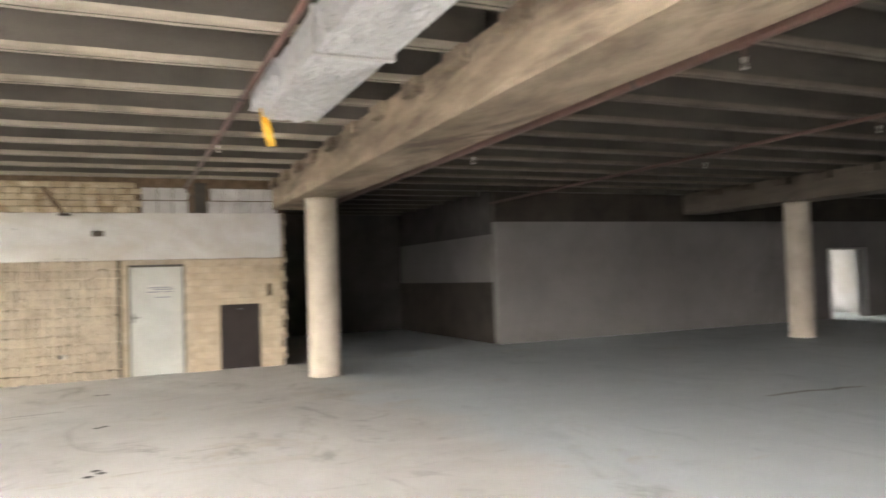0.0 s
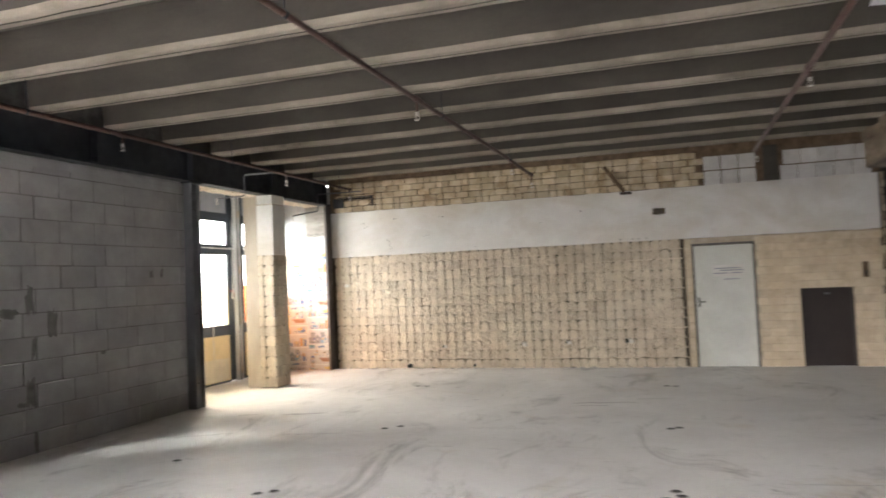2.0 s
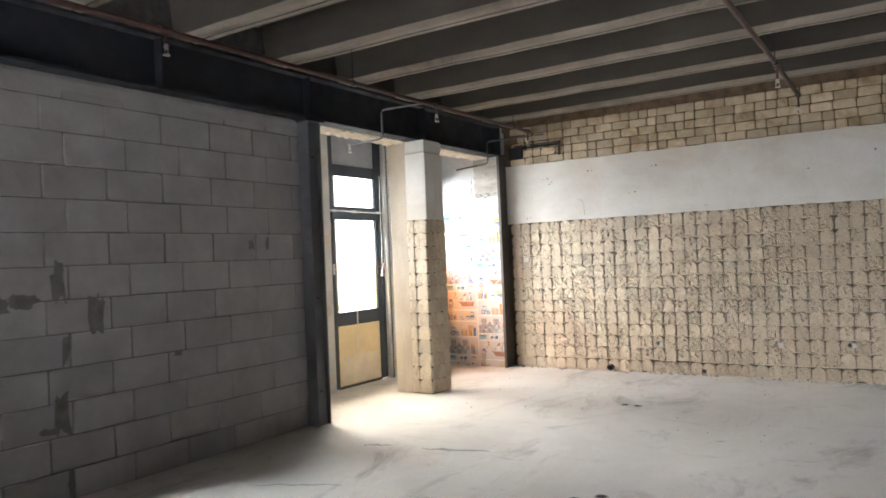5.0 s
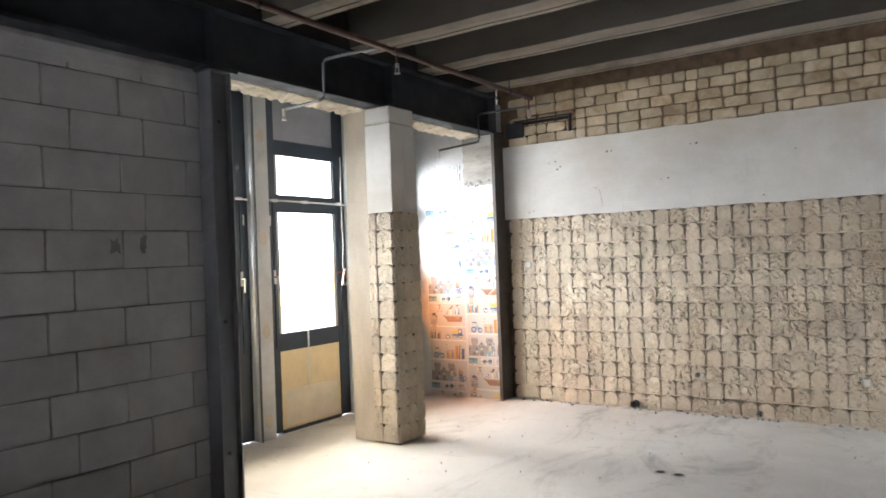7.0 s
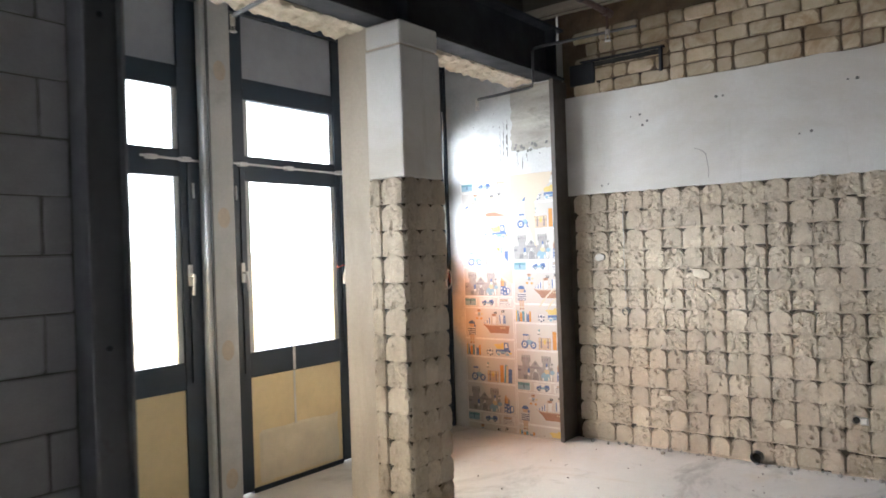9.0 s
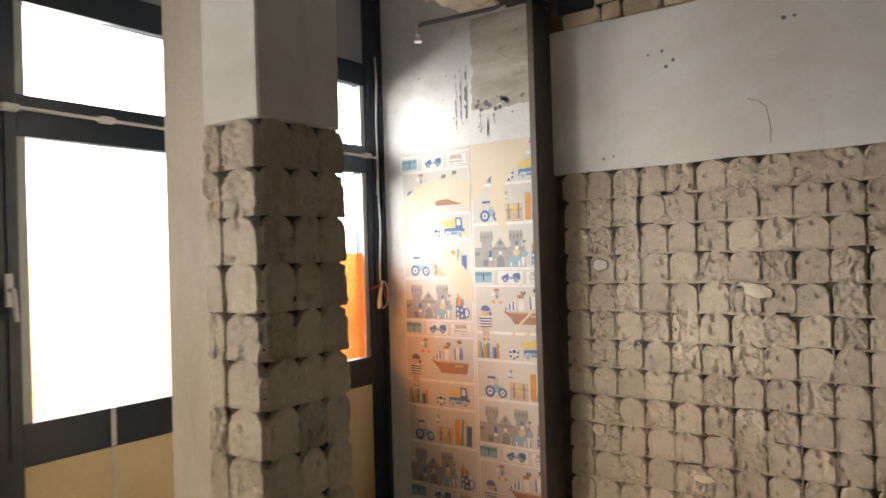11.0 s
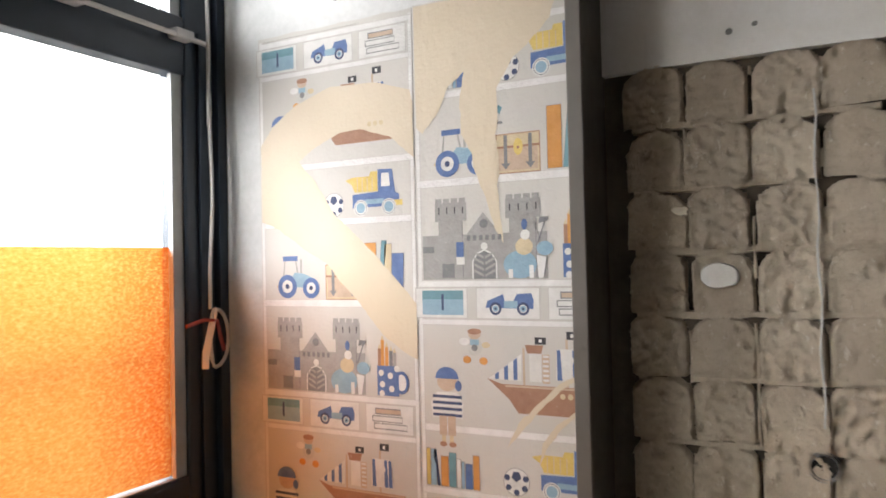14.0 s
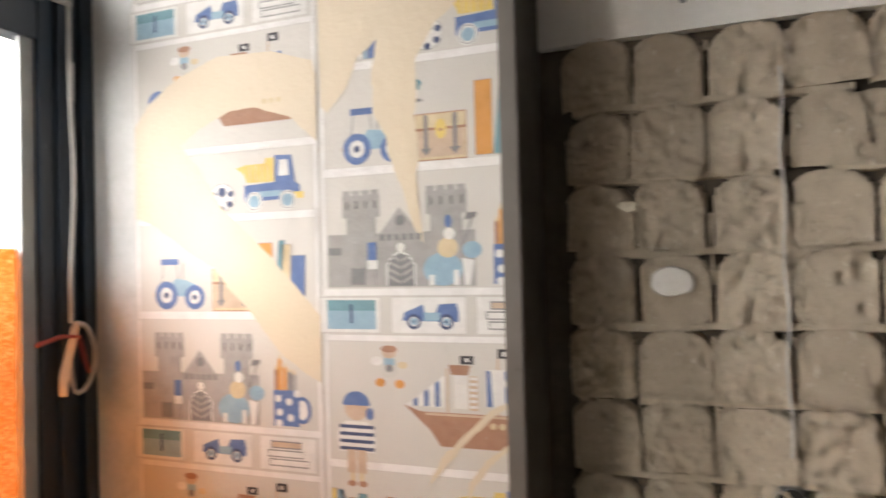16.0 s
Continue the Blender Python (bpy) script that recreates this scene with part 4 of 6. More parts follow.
# cords on the windows


def cord(x, y, z0, z1):
    c = thing("pull_cord", "grey pull cord with a knotted white and red loop", "cord", "pull cords", at=(x, y, z1))
    pts = [(x + 0.004 * math.sin(k * 1.3), y + 0.005 * math.sin(k * 0.8), z0 + (z1 - z0) * k / 14) for k in range(15)]
    part("cord", tube(pts, 0.006, 7), M["cord"], c)
    lp = [(x + 0.008, y + 0.004 + 0.055 * math.sin(a) * (1 if a < math.pi else 0.4), z1 - 0.09 + 0.09 * math.cos(a)) for a in [i * 2 * math.pi / 18 for i in range(19)]]
    part("loop", tube(lp, 0.006, 7), M["cord"], c)
    part("tag", ribbon([(x + 0.012, y, z1), (x + 0.014, y - 0.02, z1 - 0.06), (x + 0.012, y - 0.04, z1 - 0.13), (x + 0.014, y - 0.045, z1 - 0.18)], 0.022), M["bar"], c, "flat white tag")
    part("ribbon", tube([(x + 0.016, y - 0.12, z1 - 0.045), (x + 0.018, y - 0.05, z1 - 0.03), (x + 0.018, y, z1 - 0.035), (x + 0.016, y + 0.02, z1 - 0.10), (x + 0.018, y + 0.03, z1 - 0.13)], 0.006, 6), M["ribbon"], c, "knotted red ribbon")
    return c


cord(-1.05, -0.287, 3.0, 1.50)
cord(-0.19, -7.40, 3.05, 1.62)
cord(-1.05, -1.61, 2.85, 1.62)

# ---------------------------------------------------------------- marks on the floor


def anchor_hole(x, y, r=0.035):
    h = thing("floor_hole", "dark drilled anchor hole in the concrete floor", "hole", "floor holes", at=(x, y, 0))
    bm = bmesh.new()
    rnd = random.Random(int(x * 100))
    a = [bm.verts.new((x + (r * 1.35 + 0.008 * rnd.random()) * math.cos(k * math.pi / 8), y + (r * 1.35 + 0.008 * rnd.random()) * math.sin(k * math.pi / 8), 0.001)) for k in range(16)]
    b = [bm.verts.new((x + r * math.cos(k * math.pi / 8), y + r * math.sin(k * math.pi / 8), 0.005)) for k in range(16)]
    for k in range(16):
        bm.faces.new((a[k], a[(k + 1) % 16], b[(k + 1) % 16], b[k]))
    part("rim", bm, M["ash"], h)
    # Flat disc just above the floor, its black standing in for the hole's shade.
    bm = bmesh.new()
    bm.faces.new([bm.verts.new((x + r * math.cos(k * math.pi / 8), y + r * math.sin(k * math.pi / 8), 0.0045)) for k in range(16)])
    part("bore", bm, M["hole"], h)


for x, y in ((3.26, -5.16), (3.40, -5.03), (2.56, -2.12), (2.70, -2.13), (6.30, -4.86), (6.38, -4.80), (6.30, -7.25), (6.40, -7.16), (6.36, -7.05), (3.20, -7.63), (3.30, -7.55), (1.78, -6.79), (6.22, -2.02), (6.34, -2.03)):
    anchor_hole(x, y)


def floor_scar(x0, y0, x1, y1, w, seed):
    """A thin ragged trace of old screed."""
    bm = bmesh.new()
    n = 28
    d = Vector((x1 - x0, y1 - y0, 0))
    s = Vector((-d.y, d.x, 0)).normalized()
    up, dn = [], []
    for i in range(n + 1):
        p = Vector((x0, y0, 0)) + d * (i / n)
        k = w * (0.35 + 0.65 * abs(noise.noise(Vector((i * 0.45, seed, 0))))) * math.sin(math.pi * (i + 0.4) / (n + 0.8)) ** 0.4
        off = s * (w * 0.9 * noise.noise(Vector((i * 0.2, seed, 4))))
        up.append(bm.verts.new(p + off + s * k + Vector((0, 0, 0.003))))
        dn.append(bm.verts.new(p + off - s * k + Vector((0, 0, 0.003))))
    for i in range(n):
        bm.faces.new((dn[i], dn[i + 1], up[i + 1], up[i]))
    bmesh.ops.recalc_face_normals(bm, faces=bm.faces)
    ob = part("floor_scar", bm, M["ash"])
    return tagged(ob, "thin dark scar of old screed on the floor", "floor scar", "floor scars")


for k, r in enumerate(((5.1, -3.45, 5.9, -3.35, 0.05), (5.2, -3.62, 5.6, -3.58, 0.03), (1.0, -4.62, 1.25, -4.52, 0.05), (1.55, -4.5, 2.15, -4.35, 0.06), (4.2, -5.05, 4.8, -5.0, 0.012),
                       (7.1, -6.75, 8.0, -6.65, 0.012), (5.85, -3.1, 6.3, -3.05, 0.02), (14.0, -7.5, 15.6, -7.7, 0.10), (2.2, -5.6, 2.9, -5.45, 0.02), (1.0, -5.9, 1.6, -5.6, 0.03))):
    floor_scar(*r, k * 3.1)

# ---------------------------------------------------------------- rubble along the wall foot
rub = bmesh.new()
rnd = random.Random(11)
for k in range(240):
    near = rnd.random() < 0.6
    x = rnd.uniform(0.2, 6.5) if near else rnd.uniform(0.0, 4.5)
    y = -0.02 - abs(rnd.gauss(0, 0.05)) if near else rnd.uniform(-3.2, -0.15)
    s = rnd.uniform(0.006, 0.022) if near else rnd.uniform(0.004, 0.010)
    m = Matrix.Translation((x, y, s * 0.5)) @ Euler((rnd.random() * 3, rnd.random() * 3, rnd.random() * 3)).to_matrix().to_4x4() @ Matrix.Diagonal((s, s * rnd.uniform(0.5, 1), s * rnd.uniform(0.4, 0.8), 1))
    bmesh.ops.create_icosphere(rub, subdivisions=1, radius=1, matrix=m)
tagged(part("mortar_crumbs", rub, M["ash"]), "scattered mortar crumbs along the wall foot", "rubble", kind="stuff")

# rusty bracket stain and pipe stub in the north wall
br = thing("wall_brace", "rusty slanting steel brace let into the brick wall", "brace", at=(5.5, -0.02, 3.2))
part("bar", boxes((-0.28, 0.28, -0.05, 0.0, -0.035, 0.035), bevel=0.004), M["joint"], br, "rust-brown steel bar")
br.children[0].matrix_parent_inverse = Matrix()
br.children[0].rotation_euler = (0, radians(55), 0)
part("foot", boxes((5.58, 5.78, -0.06, 0.0, 2.93, 2.97), bevel=0.004), M["hatch"], br, "dark rusty foot plate")
stub = thing("pipe_stub", "open dark pipe stub at the foot of the wall", "pipe", at=(1.635, -0.01, 0.05))
bm = bmesh.new()
add_tube(bm, [(1.635, 0.02, 0.05), (1.635, -0.05, 0.05)], 0.045, 14, caps=False)
add_tube(bm, [(1.635, 0.02, 0.05), (1.635, -0.05, 0.05)], 0.034, 14, caps=False)
part("sleeve", bm, M["column_steel"], stub)
bm = bmesh.new()
add_tube(bm, [(1.635, 0.0, 0.05), (1.635, -0.028, 0.05)], 0.034, 14)
part("bore", bm, M["hole"], stub)

# ---------------------------------------------------------------- wallpaper with a printed toy shelf
INK = {k: paint("ink_" + k, tuple(0.68 * q for q in c), 0.72, (0.50, 0.48, 0.45), 25, strength=0.5, depth=0.006, amount=(0.64, 0.74), tint=0.15) for k, c in {
    "blue": (0.11, 0.19, 0.42), "sky": (0.30, 0.47, 0.60), "navy": (0.05, 0.075, 0.17), "yellow": (0.78, 0.58, 0.17), "orange": (0.72, 0.33, 0.08),
    "brown": (0.42, 0.22, 0.14), "grey": (0.40, 0.39, 0.38), "slate": (0.24, 0.24, 0.25), "pale": (0.80, 0.79, 0.77), "black": (0.035, 0.035, 0.045),
    "teal": (0.16, 0.34, 0.40), "shelf": (0.84, 0.83, 0.82), "line": (0.60, 0.58, 0.55), "tan": (0.62, 0.46, 0.34), "sand": (0.70, 0.56, 0.36)}.items()}


def paper_material(name, a, b):
    n = Nodes(name)
    col = n.mix(n.ramp(n.noise(1.6, 5, 0.6), 0.35, 0.7), a, b)
    col = n.mix(n.ramp(n.noise(14, 6, 0.7), 0.62, 0.78, 0, 0.35), col, tuple(c * 0.78 for c in b))
    wrinkle = n.math('ADD', n.noise(26, 5, 0.6, (1, 1, 0.45)), n.math('MULTIPLY', n.noise(90, 3), 0.4))
    return n.done(col, 0.62, wrinkle, 0.45, 0.007)


PAPER = paper_material("wallpaper", (0.44, 0.42, 0.395), (0.39, 0.37, 0.345))
BACKING = paper_material("paper_backing", (0.46, 0.385, 0.28), (0.48, 0.41, 0.315))
PY, LAYER = -0.2085, 0.0004


class Print:
    """A flat printed motif: coloured shapes in x and z, each a hair above the last."""

    def __init__(self):
        self.shapes, self.lift = [], 0

    def poly(self, ink, *pts):
        self.shapes.append((ink, pts))
        return self

    def rect(self, ink, x0, z0, x1, z1):
        return self.poly(ink, (x0, z0), (x1, z0), (x1, z1), (x0, z1))

    def disc(self, ink, x, z, rx, rz=None, n=20, a0=0.0, a1=2 * math.pi):
        rz = rz or rx
        return self.poly(ink, *[(x + rx * math.cos(a0 + (a1 - a0) * k / n), z + rz * math.sin(a0 + (a1 - a0) * k / n)) for k in range(n if a1 - a0 > 6 else n + 1)])


def wheel(p, x, z, r, tyre="navy", hub="pale"):
    return p.disc(tyre, x, z, r).disc(hub, x, z, r * 0.62).disc("sky", x, z, r * 0.5).disc("navy", x, z, r * 0.2)


def m_box():
    p = Print().rect("line", -0.012, -0.078, 0.148, 0.006).rect("pale", -0.009, -0.075, 0.145, 0.003)
    p.rect("sky", 0.01, -0.068, 0.135, -0.002).rect("teal", 0.01, -0.026, 0.135, -0.002).rect("navy", 0.069, -0.055, 0.076, -0.012)
    return p


def m_car():
    p = Print().rect("line", 0.172, -0.078, 0.352, 0.006).rect("pale", 0.175, -0.075, 0.349, 0.003)
    p.poly("blue", (0.20, -0.048), (0.205, -0.030), (0.235, -0.018), (0.25, -0.012), (0.256, -0.036), (0.276, -0.036), (0.288, -0.012), (0.328, -0.010), (0.334, -0.028), (0.333, -0.050))
    p.rect("sky", 0.252, -0.048, 0.290, -0.030)
    wheel(p, 0.228, -0.050, 0.017)
    return wheel(p, 0.305, -0.050, 0.017)


def m_stack():
    books = []
    for k, (a, b) in enumerate(((0.405, 0.49), (0.395, 0.495), (0.40, 0.51))):
        z = -0.006 - k * 0.021
        p = Print()
        p.lift = 2
        books.append(p.rect("slate", a, z - 0.018, b, z).rect("tan" if k == 0 else "pale", a + 0.003, z - 0.015, b - 0.001, z - 0.003))
    return books


def m_toy():
    p = Print().disc("line", 0.165, -0.150, 0.022, 0.026).disc("tan", 0.165, -0.118, 0.018, 0.014).disc("brown", 0.165, -0.111, 0.020, 0.008)
    p.rect("sky", 0.152, -0.147, 0.178, -0.132).disc("pale", 0.135, -0.138, 0.016, 0.010).disc("slate", 0.165, -0.154, 0.009)
    return p.disc("orange", 0.142, -0.186, 0.012, 0.010).disc("orange", 0.190, -0.188, 0.012, 0.010).disc("sand", 0.198, -0.146, 0.012, 0.008)


def m_ship():
    p = Print().poly("brown", (0.20, -0.232), (0.24, -0.245), (0.50, -0.245), (0.485, -0.318), (0.285, -0.318), (0.262, -0.285))
    p.rect("tan", 0.25, -0.252, 0.498, -0.247)
    p.rect("tan", 0.300, -0.245, 0.306, -0.150).rect("tan", 0.415, -0.245, 0.421, -0.125)
    p.poly("pale", (0.205, -0.232), (0.295, -0.235), (0.297, -0.165))
    for k in range(3):
        x = 0.222 + k * 0.026
        h = (x - 0.205) * 0.72
        p.poly("blue", (x, -0.233), (x + 0.011, -0.233), (x + 0.011, -0.233 + h + 0.008), (x, -0.233 + h))
    p.rect("pale", 0.318, -0.235, 0.350, -0.165).rect("tan", 0.353, -0.238, 0.372, -0.165)
    for k in range(6):
        p.rect("pale", 0.355, -0.233 + k * 0.012, 0.370, -0.227 + k * 0.012)
    p.poly("brown", (0.313, -0.163), (0.351, -0.163), (0.357, -0.142), (0.307, -0.142))
    p.rect("black", 0.334, -0.140, 0.364, -0.122).rect("black", 0.418, -0.126, 0.448, -0.106).rect("pale", 0.345, -0.135, 0.353, -0.127).rect("pale", 0.428, -0.121, 0.436, -0.112)
    p.poly("pale", (0.388, -0.228), (0.462, -0.230), (0.452, -0.150), (0.392, -0.150))
    for x in (0.392, 0.432, 0.446):
        p.poly("blue", (x, -0.228), (x + 0.013, -0.228), (x + 0.009, -0.152), (x, -0.152))
    p.disc("pale", 0.424, -0.178, 0.012)
    for x in (0.405, 0.425, 0.445):
        p.disc("sand", x, -0.268, 0.007)
    return p


def m_doll():
    p = Print().disc("tan", 0.08, -0.248, 0.030, 0.026).disc("blue", 0.080, -0.236, 0.034, 0.028, a0=0, a1=math.pi).disc("blue", 0.114, -0.258, 0.010, 0.014)
    p.rect("blue", 0.045, -0.240, 0.115, -0.234)
    p.poly("pale", (0.05, -0.276), (0.11, -0.276), (0.128, -0.305), (0.125, -0.345), (0.035, -0.345), (0.030, -0.305))
    for k in range(4):
        p.rect("navy", 0.036, -0.292 - k * 0.0165, 0.124, -0.284 - k * 0.0165)
    p.rect("tan", 0.055, -0.392, 0.078, -0.340).rect("tan", 0.081, -0.392, 0.104, -0.340)
    return p.rect("sand", 0.062, -0.412, 0.074, -0.392).rect("sand", 0.085, -0.412, 0.097, -0.392).disc("brown", 0.066, -0.416, 0.011, 0.007).disc("brown", 0.094, -0.416, 0.011, 0.007)


def book_row(u, z0, rows):
    out = []
    for ink, w, h, lean in rows:
        p = Print()
        p.poly("slate", (u, z0), (u + w, z0), (u + w + lean, z0 + h), (u + lean, z0 + h))
        p.poly(ink, (u + 0.0012, z0 + 0.001), (u + w - 0.0012, z0 + 0.001), (u + w + lean - 0.0012, z0 + h - 0.0012), (u + lean + 0.0012, z0 + h - 0.0012))
        u += w + 0.001
        out.append(p)
    return out


def m_books():
    return book_row(0.012, -0.530, (("yellow", 0.013, 0.100, 0.0), ("sky", 0.018, 0.098, 0.0), ("navy", 0.010, 0.098, -0.012), ("orange", 0.024, 0.082, 0.0),
                                    ("teal", 0.022, 0.093, 0.0), ("pale", 0.013, 0.078, 0.0), ("sky", 0.010, 0.072, 0.0), ("blue", 0.022, 0.068, 0.0), ("orange", 0.020, 0.092, 0.0)))


def m_ball():
    p = Print().disc("slate", 0.275, -0.494, 0.036).disc("pale", 0.275, -0.494, 0.0345)
    p.disc("navy", 0.275, -0.480, 0.014, n=5, a0=-math.pi / 2, a1=-math.pi / 2 + 6.2832)
    for a in (20, 90, 160, 215, 270, 325):
        if a != 90:
            p.disc("navy", 0.275 + 0.027 * math.cos(radians(a)), -0.494 + 0.027 * math.sin(radians(a)), 0.0085, n=6)
    return p


def m_truck():
    p = Print().poly("yellow", (0.318, -0.425), (0.340, -0.440), (0.350, -0.462), (0.428, -0.462), (0.428, -0.405), (0.405, -0.405), (0.400, -0.418), (0.345, -0.418))
    for k in range(4):
        p.rect("sand", 0.358 + k * 0.017, -0.460, 0.361 + k * 0.017, -0.421)
    p.poly("blue", (0.342, -0.468), (0.430, -0.464), (0.430, -0.400), (0.478, -0.402), (0.487, -0.468), (0.500, -0.474), (0.498, -0.505), (0.342, -0.508))
    p.poly("pale", (0.440, -0.450), (0.470, -0.450), (0.466, -0.412), (0.442, -0.412)).rect("sky", 0.385, -0.498, 0.448, -0.484).rect("yellow", 0.478, -0.506, 0.510, -0.490)
    for x in (0.370, 0.465):
        p.disc("pale", x, -0.508, 0.024).disc("slate", x, -0.508, 0.021).disc("pale", x, -0.508, 0.019).disc("sky", x, -0.508, 0.015)
    return p


def m_tractor():
    p = Print().poly("sky", (0.075, -0.735), (0.080, -0.700), (0.115, -0.702), (0.125, -0.690), (0.160, -0.694), (0.192, -0.706), (0.195, -0.735))
    p.poly("grey", (0.080, -0.700), (0.086, -0.652), (0.090, -0.652), (0.085, -0.700)).poly("grey", (0.133, -0.690), (0.126, -0.652), (0.131, -0.652), (0.139, -0.690))
    p.rect("blue", 0.080, -0.655, 0.137, -0.640).rect("grey", 0.146, -0.692, 0.153, -0.650).rect("sand", 0.055, -0.735, 0.07, -0.728)
    for x, r in ((0.096, 0.036), (0.186, 0.031)):
        p.disc("blue", x, -0.732 if r > 0.033 else -0.737, r).disc("pale", x, -0.732 if r > 0.033 else -0.737, r * 0.55).disc("navy", x, -0.732 if r > 0.033 else -0.737, r * 0.22)
    return p


def m_bird():
    return Print().poly("teal", (0.236, -0.603), (0.250, -0.590), (0.260, -0.598), (0.252, -0.615)).disc("pale", 0.240, -0.622, 0.010, 0.014).poly("slate", (0.225, -0.642), (0.262, -0.640), (0.258, -0.634), (0.236, -0.632))


def m_chest():
    p = Print().rect("brown", 0.240, -0.772, 0.362, -0.668).rect("sand", 0.2425, -0.7695, 0.3595, -0.6705).rect("tan", 0.247, -0.764, 0.355, -0.706)
    p.rect("brown", 0.241, -0.706, 0.361, -0.700)
    for x in (0.262, 0.330):
        p.rect("slate", x, -0.745, x + 0.010, -0.672).poly("slate", (x - 0.008, -0.745), (x + 0.018, -0.745), (x + 0.005, -0.762))
    return p.disc("yellow", 0.302, -0.704, 0.013, 0.022).disc("brown", 0.302, -0.706, 0.004)


def m_tall_books():
    return book_row(0.380, -0.768, (("orange", 0.040, 0.160, 0.0), ("teal", 0.018, 0.165, 0.016), ("sand", 0.026, 0.155, 0.006), ("blue", 0.040, 0.128, 0.004)))


def m_castle():
    p = Print()
    p.rect("grey", 0.015, -1.045, 0.375, -0.925).poly("grey", (0.145, -0.930), (0.250, -0.930), (0.198, -0.868))
    for x0, x1, top in ((0.055, 0.150, -0.838), (0.262, 0.358, -0.838)):
        p.rect("slate", x0 + 0.012, -1.04, x1 - 0.012, -0.885).rect("grey", x0 + 0.010, -1.04, x1 - 0.014, -0.885).rect("grey", x0, -0.888, x1, top)
        for k in range(4):
            w = (x1 - x0) / 4
            p.rect("grey", x0 + k * w + 0.002, top, x0 + (k + 1) * w - 0.003, top + 0.012)
            p.rect("black", x0 + k * w + 0.011, -0.868, x0 + k * w + 0.014, -0.850)
    p.rect("slate", 0.015, -0.972, 0.050, -0.955)
    for k in range(6):
        p.rect("slate", 0.150 + k * 0.018, -0.942, 0.160 + k * 0.018, -0.928)
    p.disc("pale", 0.200, -0.958, 0.010).disc("slate", 0.200, -0.898, 0.012)
    p.poly("pale", (0.164, -1.043), (0.164, -0.998), (0.178, -0.975), (0.200, -0.966), (0.222, -0.975), (0.236, -0.998), (0.236, -1.043))
    p.poly("slate", (0.168, -1.043), (0.168, -0.998), (0.181, -0.978), (0.200, -0.970), (0.219, -0.978), (0.232, -0.998), (0.232, -1.043))
    for k in range(4):
        z = -1.035 + k * 0.016
        p.poly("grey", (0.170, z + 0.010), (0.198, z - 0.004), (0.198, z + 0.003), (0.170, z + 0.017)).poly("grey", (0.230, z + 0.010), (0.202, z - 0.004), (0.202, z + 0.003), (0.230, z + 0.017))
    p.rect("blue", 0.118, -0.985, 0.140, -0.945).rect("pale", 0.118, -1.005, 0.142, -0.985).rect("slate", 0.075, -1.040, 0.112, -1.002).disc("grey", 0.093, -0.990, 0.014)
    p.disc("sky", 0.300, -1.008, 0.046, 0.036).disc("sand", 0.312, -0.962, 0.024, 0.022).disc("pale", 0.316, -0.932, 0.013).disc("blue", 0.314, -0.905, 0.008, 0.014)
    p.disc("sky", 0.368, -0.968, 0.022, 0.018).rect("pale", 0.268, -1.043, 0.280, -1.020).rect("pale", 0.325, -1.043, 0.337, -1.010).poly("pale", (0.345, -0.985), (0.372, -0.990), (0.362, -1.043), (0.350, -1.043))
    return p.poly("slate", (0.347, -0.955), (0.351, -0.955), (0.376, -0.888), (0.372, -0.888)).poly("slate", (0.352, -0.905), (0.378, -0.898), (0.380, -0.888), (0.356, -0.888))


def m_mug():
    p = Print()
    for x, top, ink in ((0.418, -0.910, "brown"), (0.428, -0.885, "orange"), (0.442, -0.905, "orange"), (0.456, -0.915, "slate"), (0.468, -0.920, "grey")):
        p.rect(ink, x, -0.965, x + 0.011, top).poly("sand", (x, top), (x + 0.011, top), (x + 0.0055, top + 0.014))
    p.disc("blue", 0.495, -1.003, 0.024, 0.032).disc("pale", 0.495, -1.003, 0.015, 0.023).rect("blue", 0.415, -1.042, 0.486, -0.958)
    for x, z in ((0.428, -0.978), (0.458, -0.985), (0.432, -1.010), (0.462, -1.022), (0.480, -0.965), (0.430, -1.036)):
        p.disc("pale", x, z, 0.009, n=12)
    return p


def m_board(z0, z1):
    return Print().rect("line", 0.0, z0 - 0.002, 0.548, z1).rect("shelf", 0.0, z0, 0.548, z1 - 0.001)


def m_upright(u, line):
    return Print().rect("shelf", u, -1.05, u + 0.010, 0.02).rect("line", line, -1.05, line + 0.0015, 0.008)


BOARDS = [m_board(z0, z1) for z0, z1 in ((0.008, 0.024), (-0.094, -0.080), (-0.382, -0.364), (-0.552, -0.534), (-0.792, -0.772))]
BOARDS += [m_upright(0.0, 0.010), m_upright(0.538, 0.5365)]
MOTIFS = {"printed_box": m_box(), "printed_car": m_car(), "printed_box_frame": Print().rect("line", 0.372, -0.078, 0.532, 0.006).rect("pale", 0.375, -0.075, 0.529, 0.003), "printed_lying_book": m_stack(), "printed_toy": m_toy(), "printed_ship": m_ship(), "printed_doll": m_doll(),
          "printed_book": m_books(), "printed_ball": m_ball(), "printed_truck": m_truck(), "printed_tractor": m_tractor(), "printed_bird": m_bird(), "printed_chest": m_chest(),
          "printed_tall_book": m_tall_books(), "printed_castle": m_castle(), "printed_mug": m_mug()}
REPEAT = 1.072


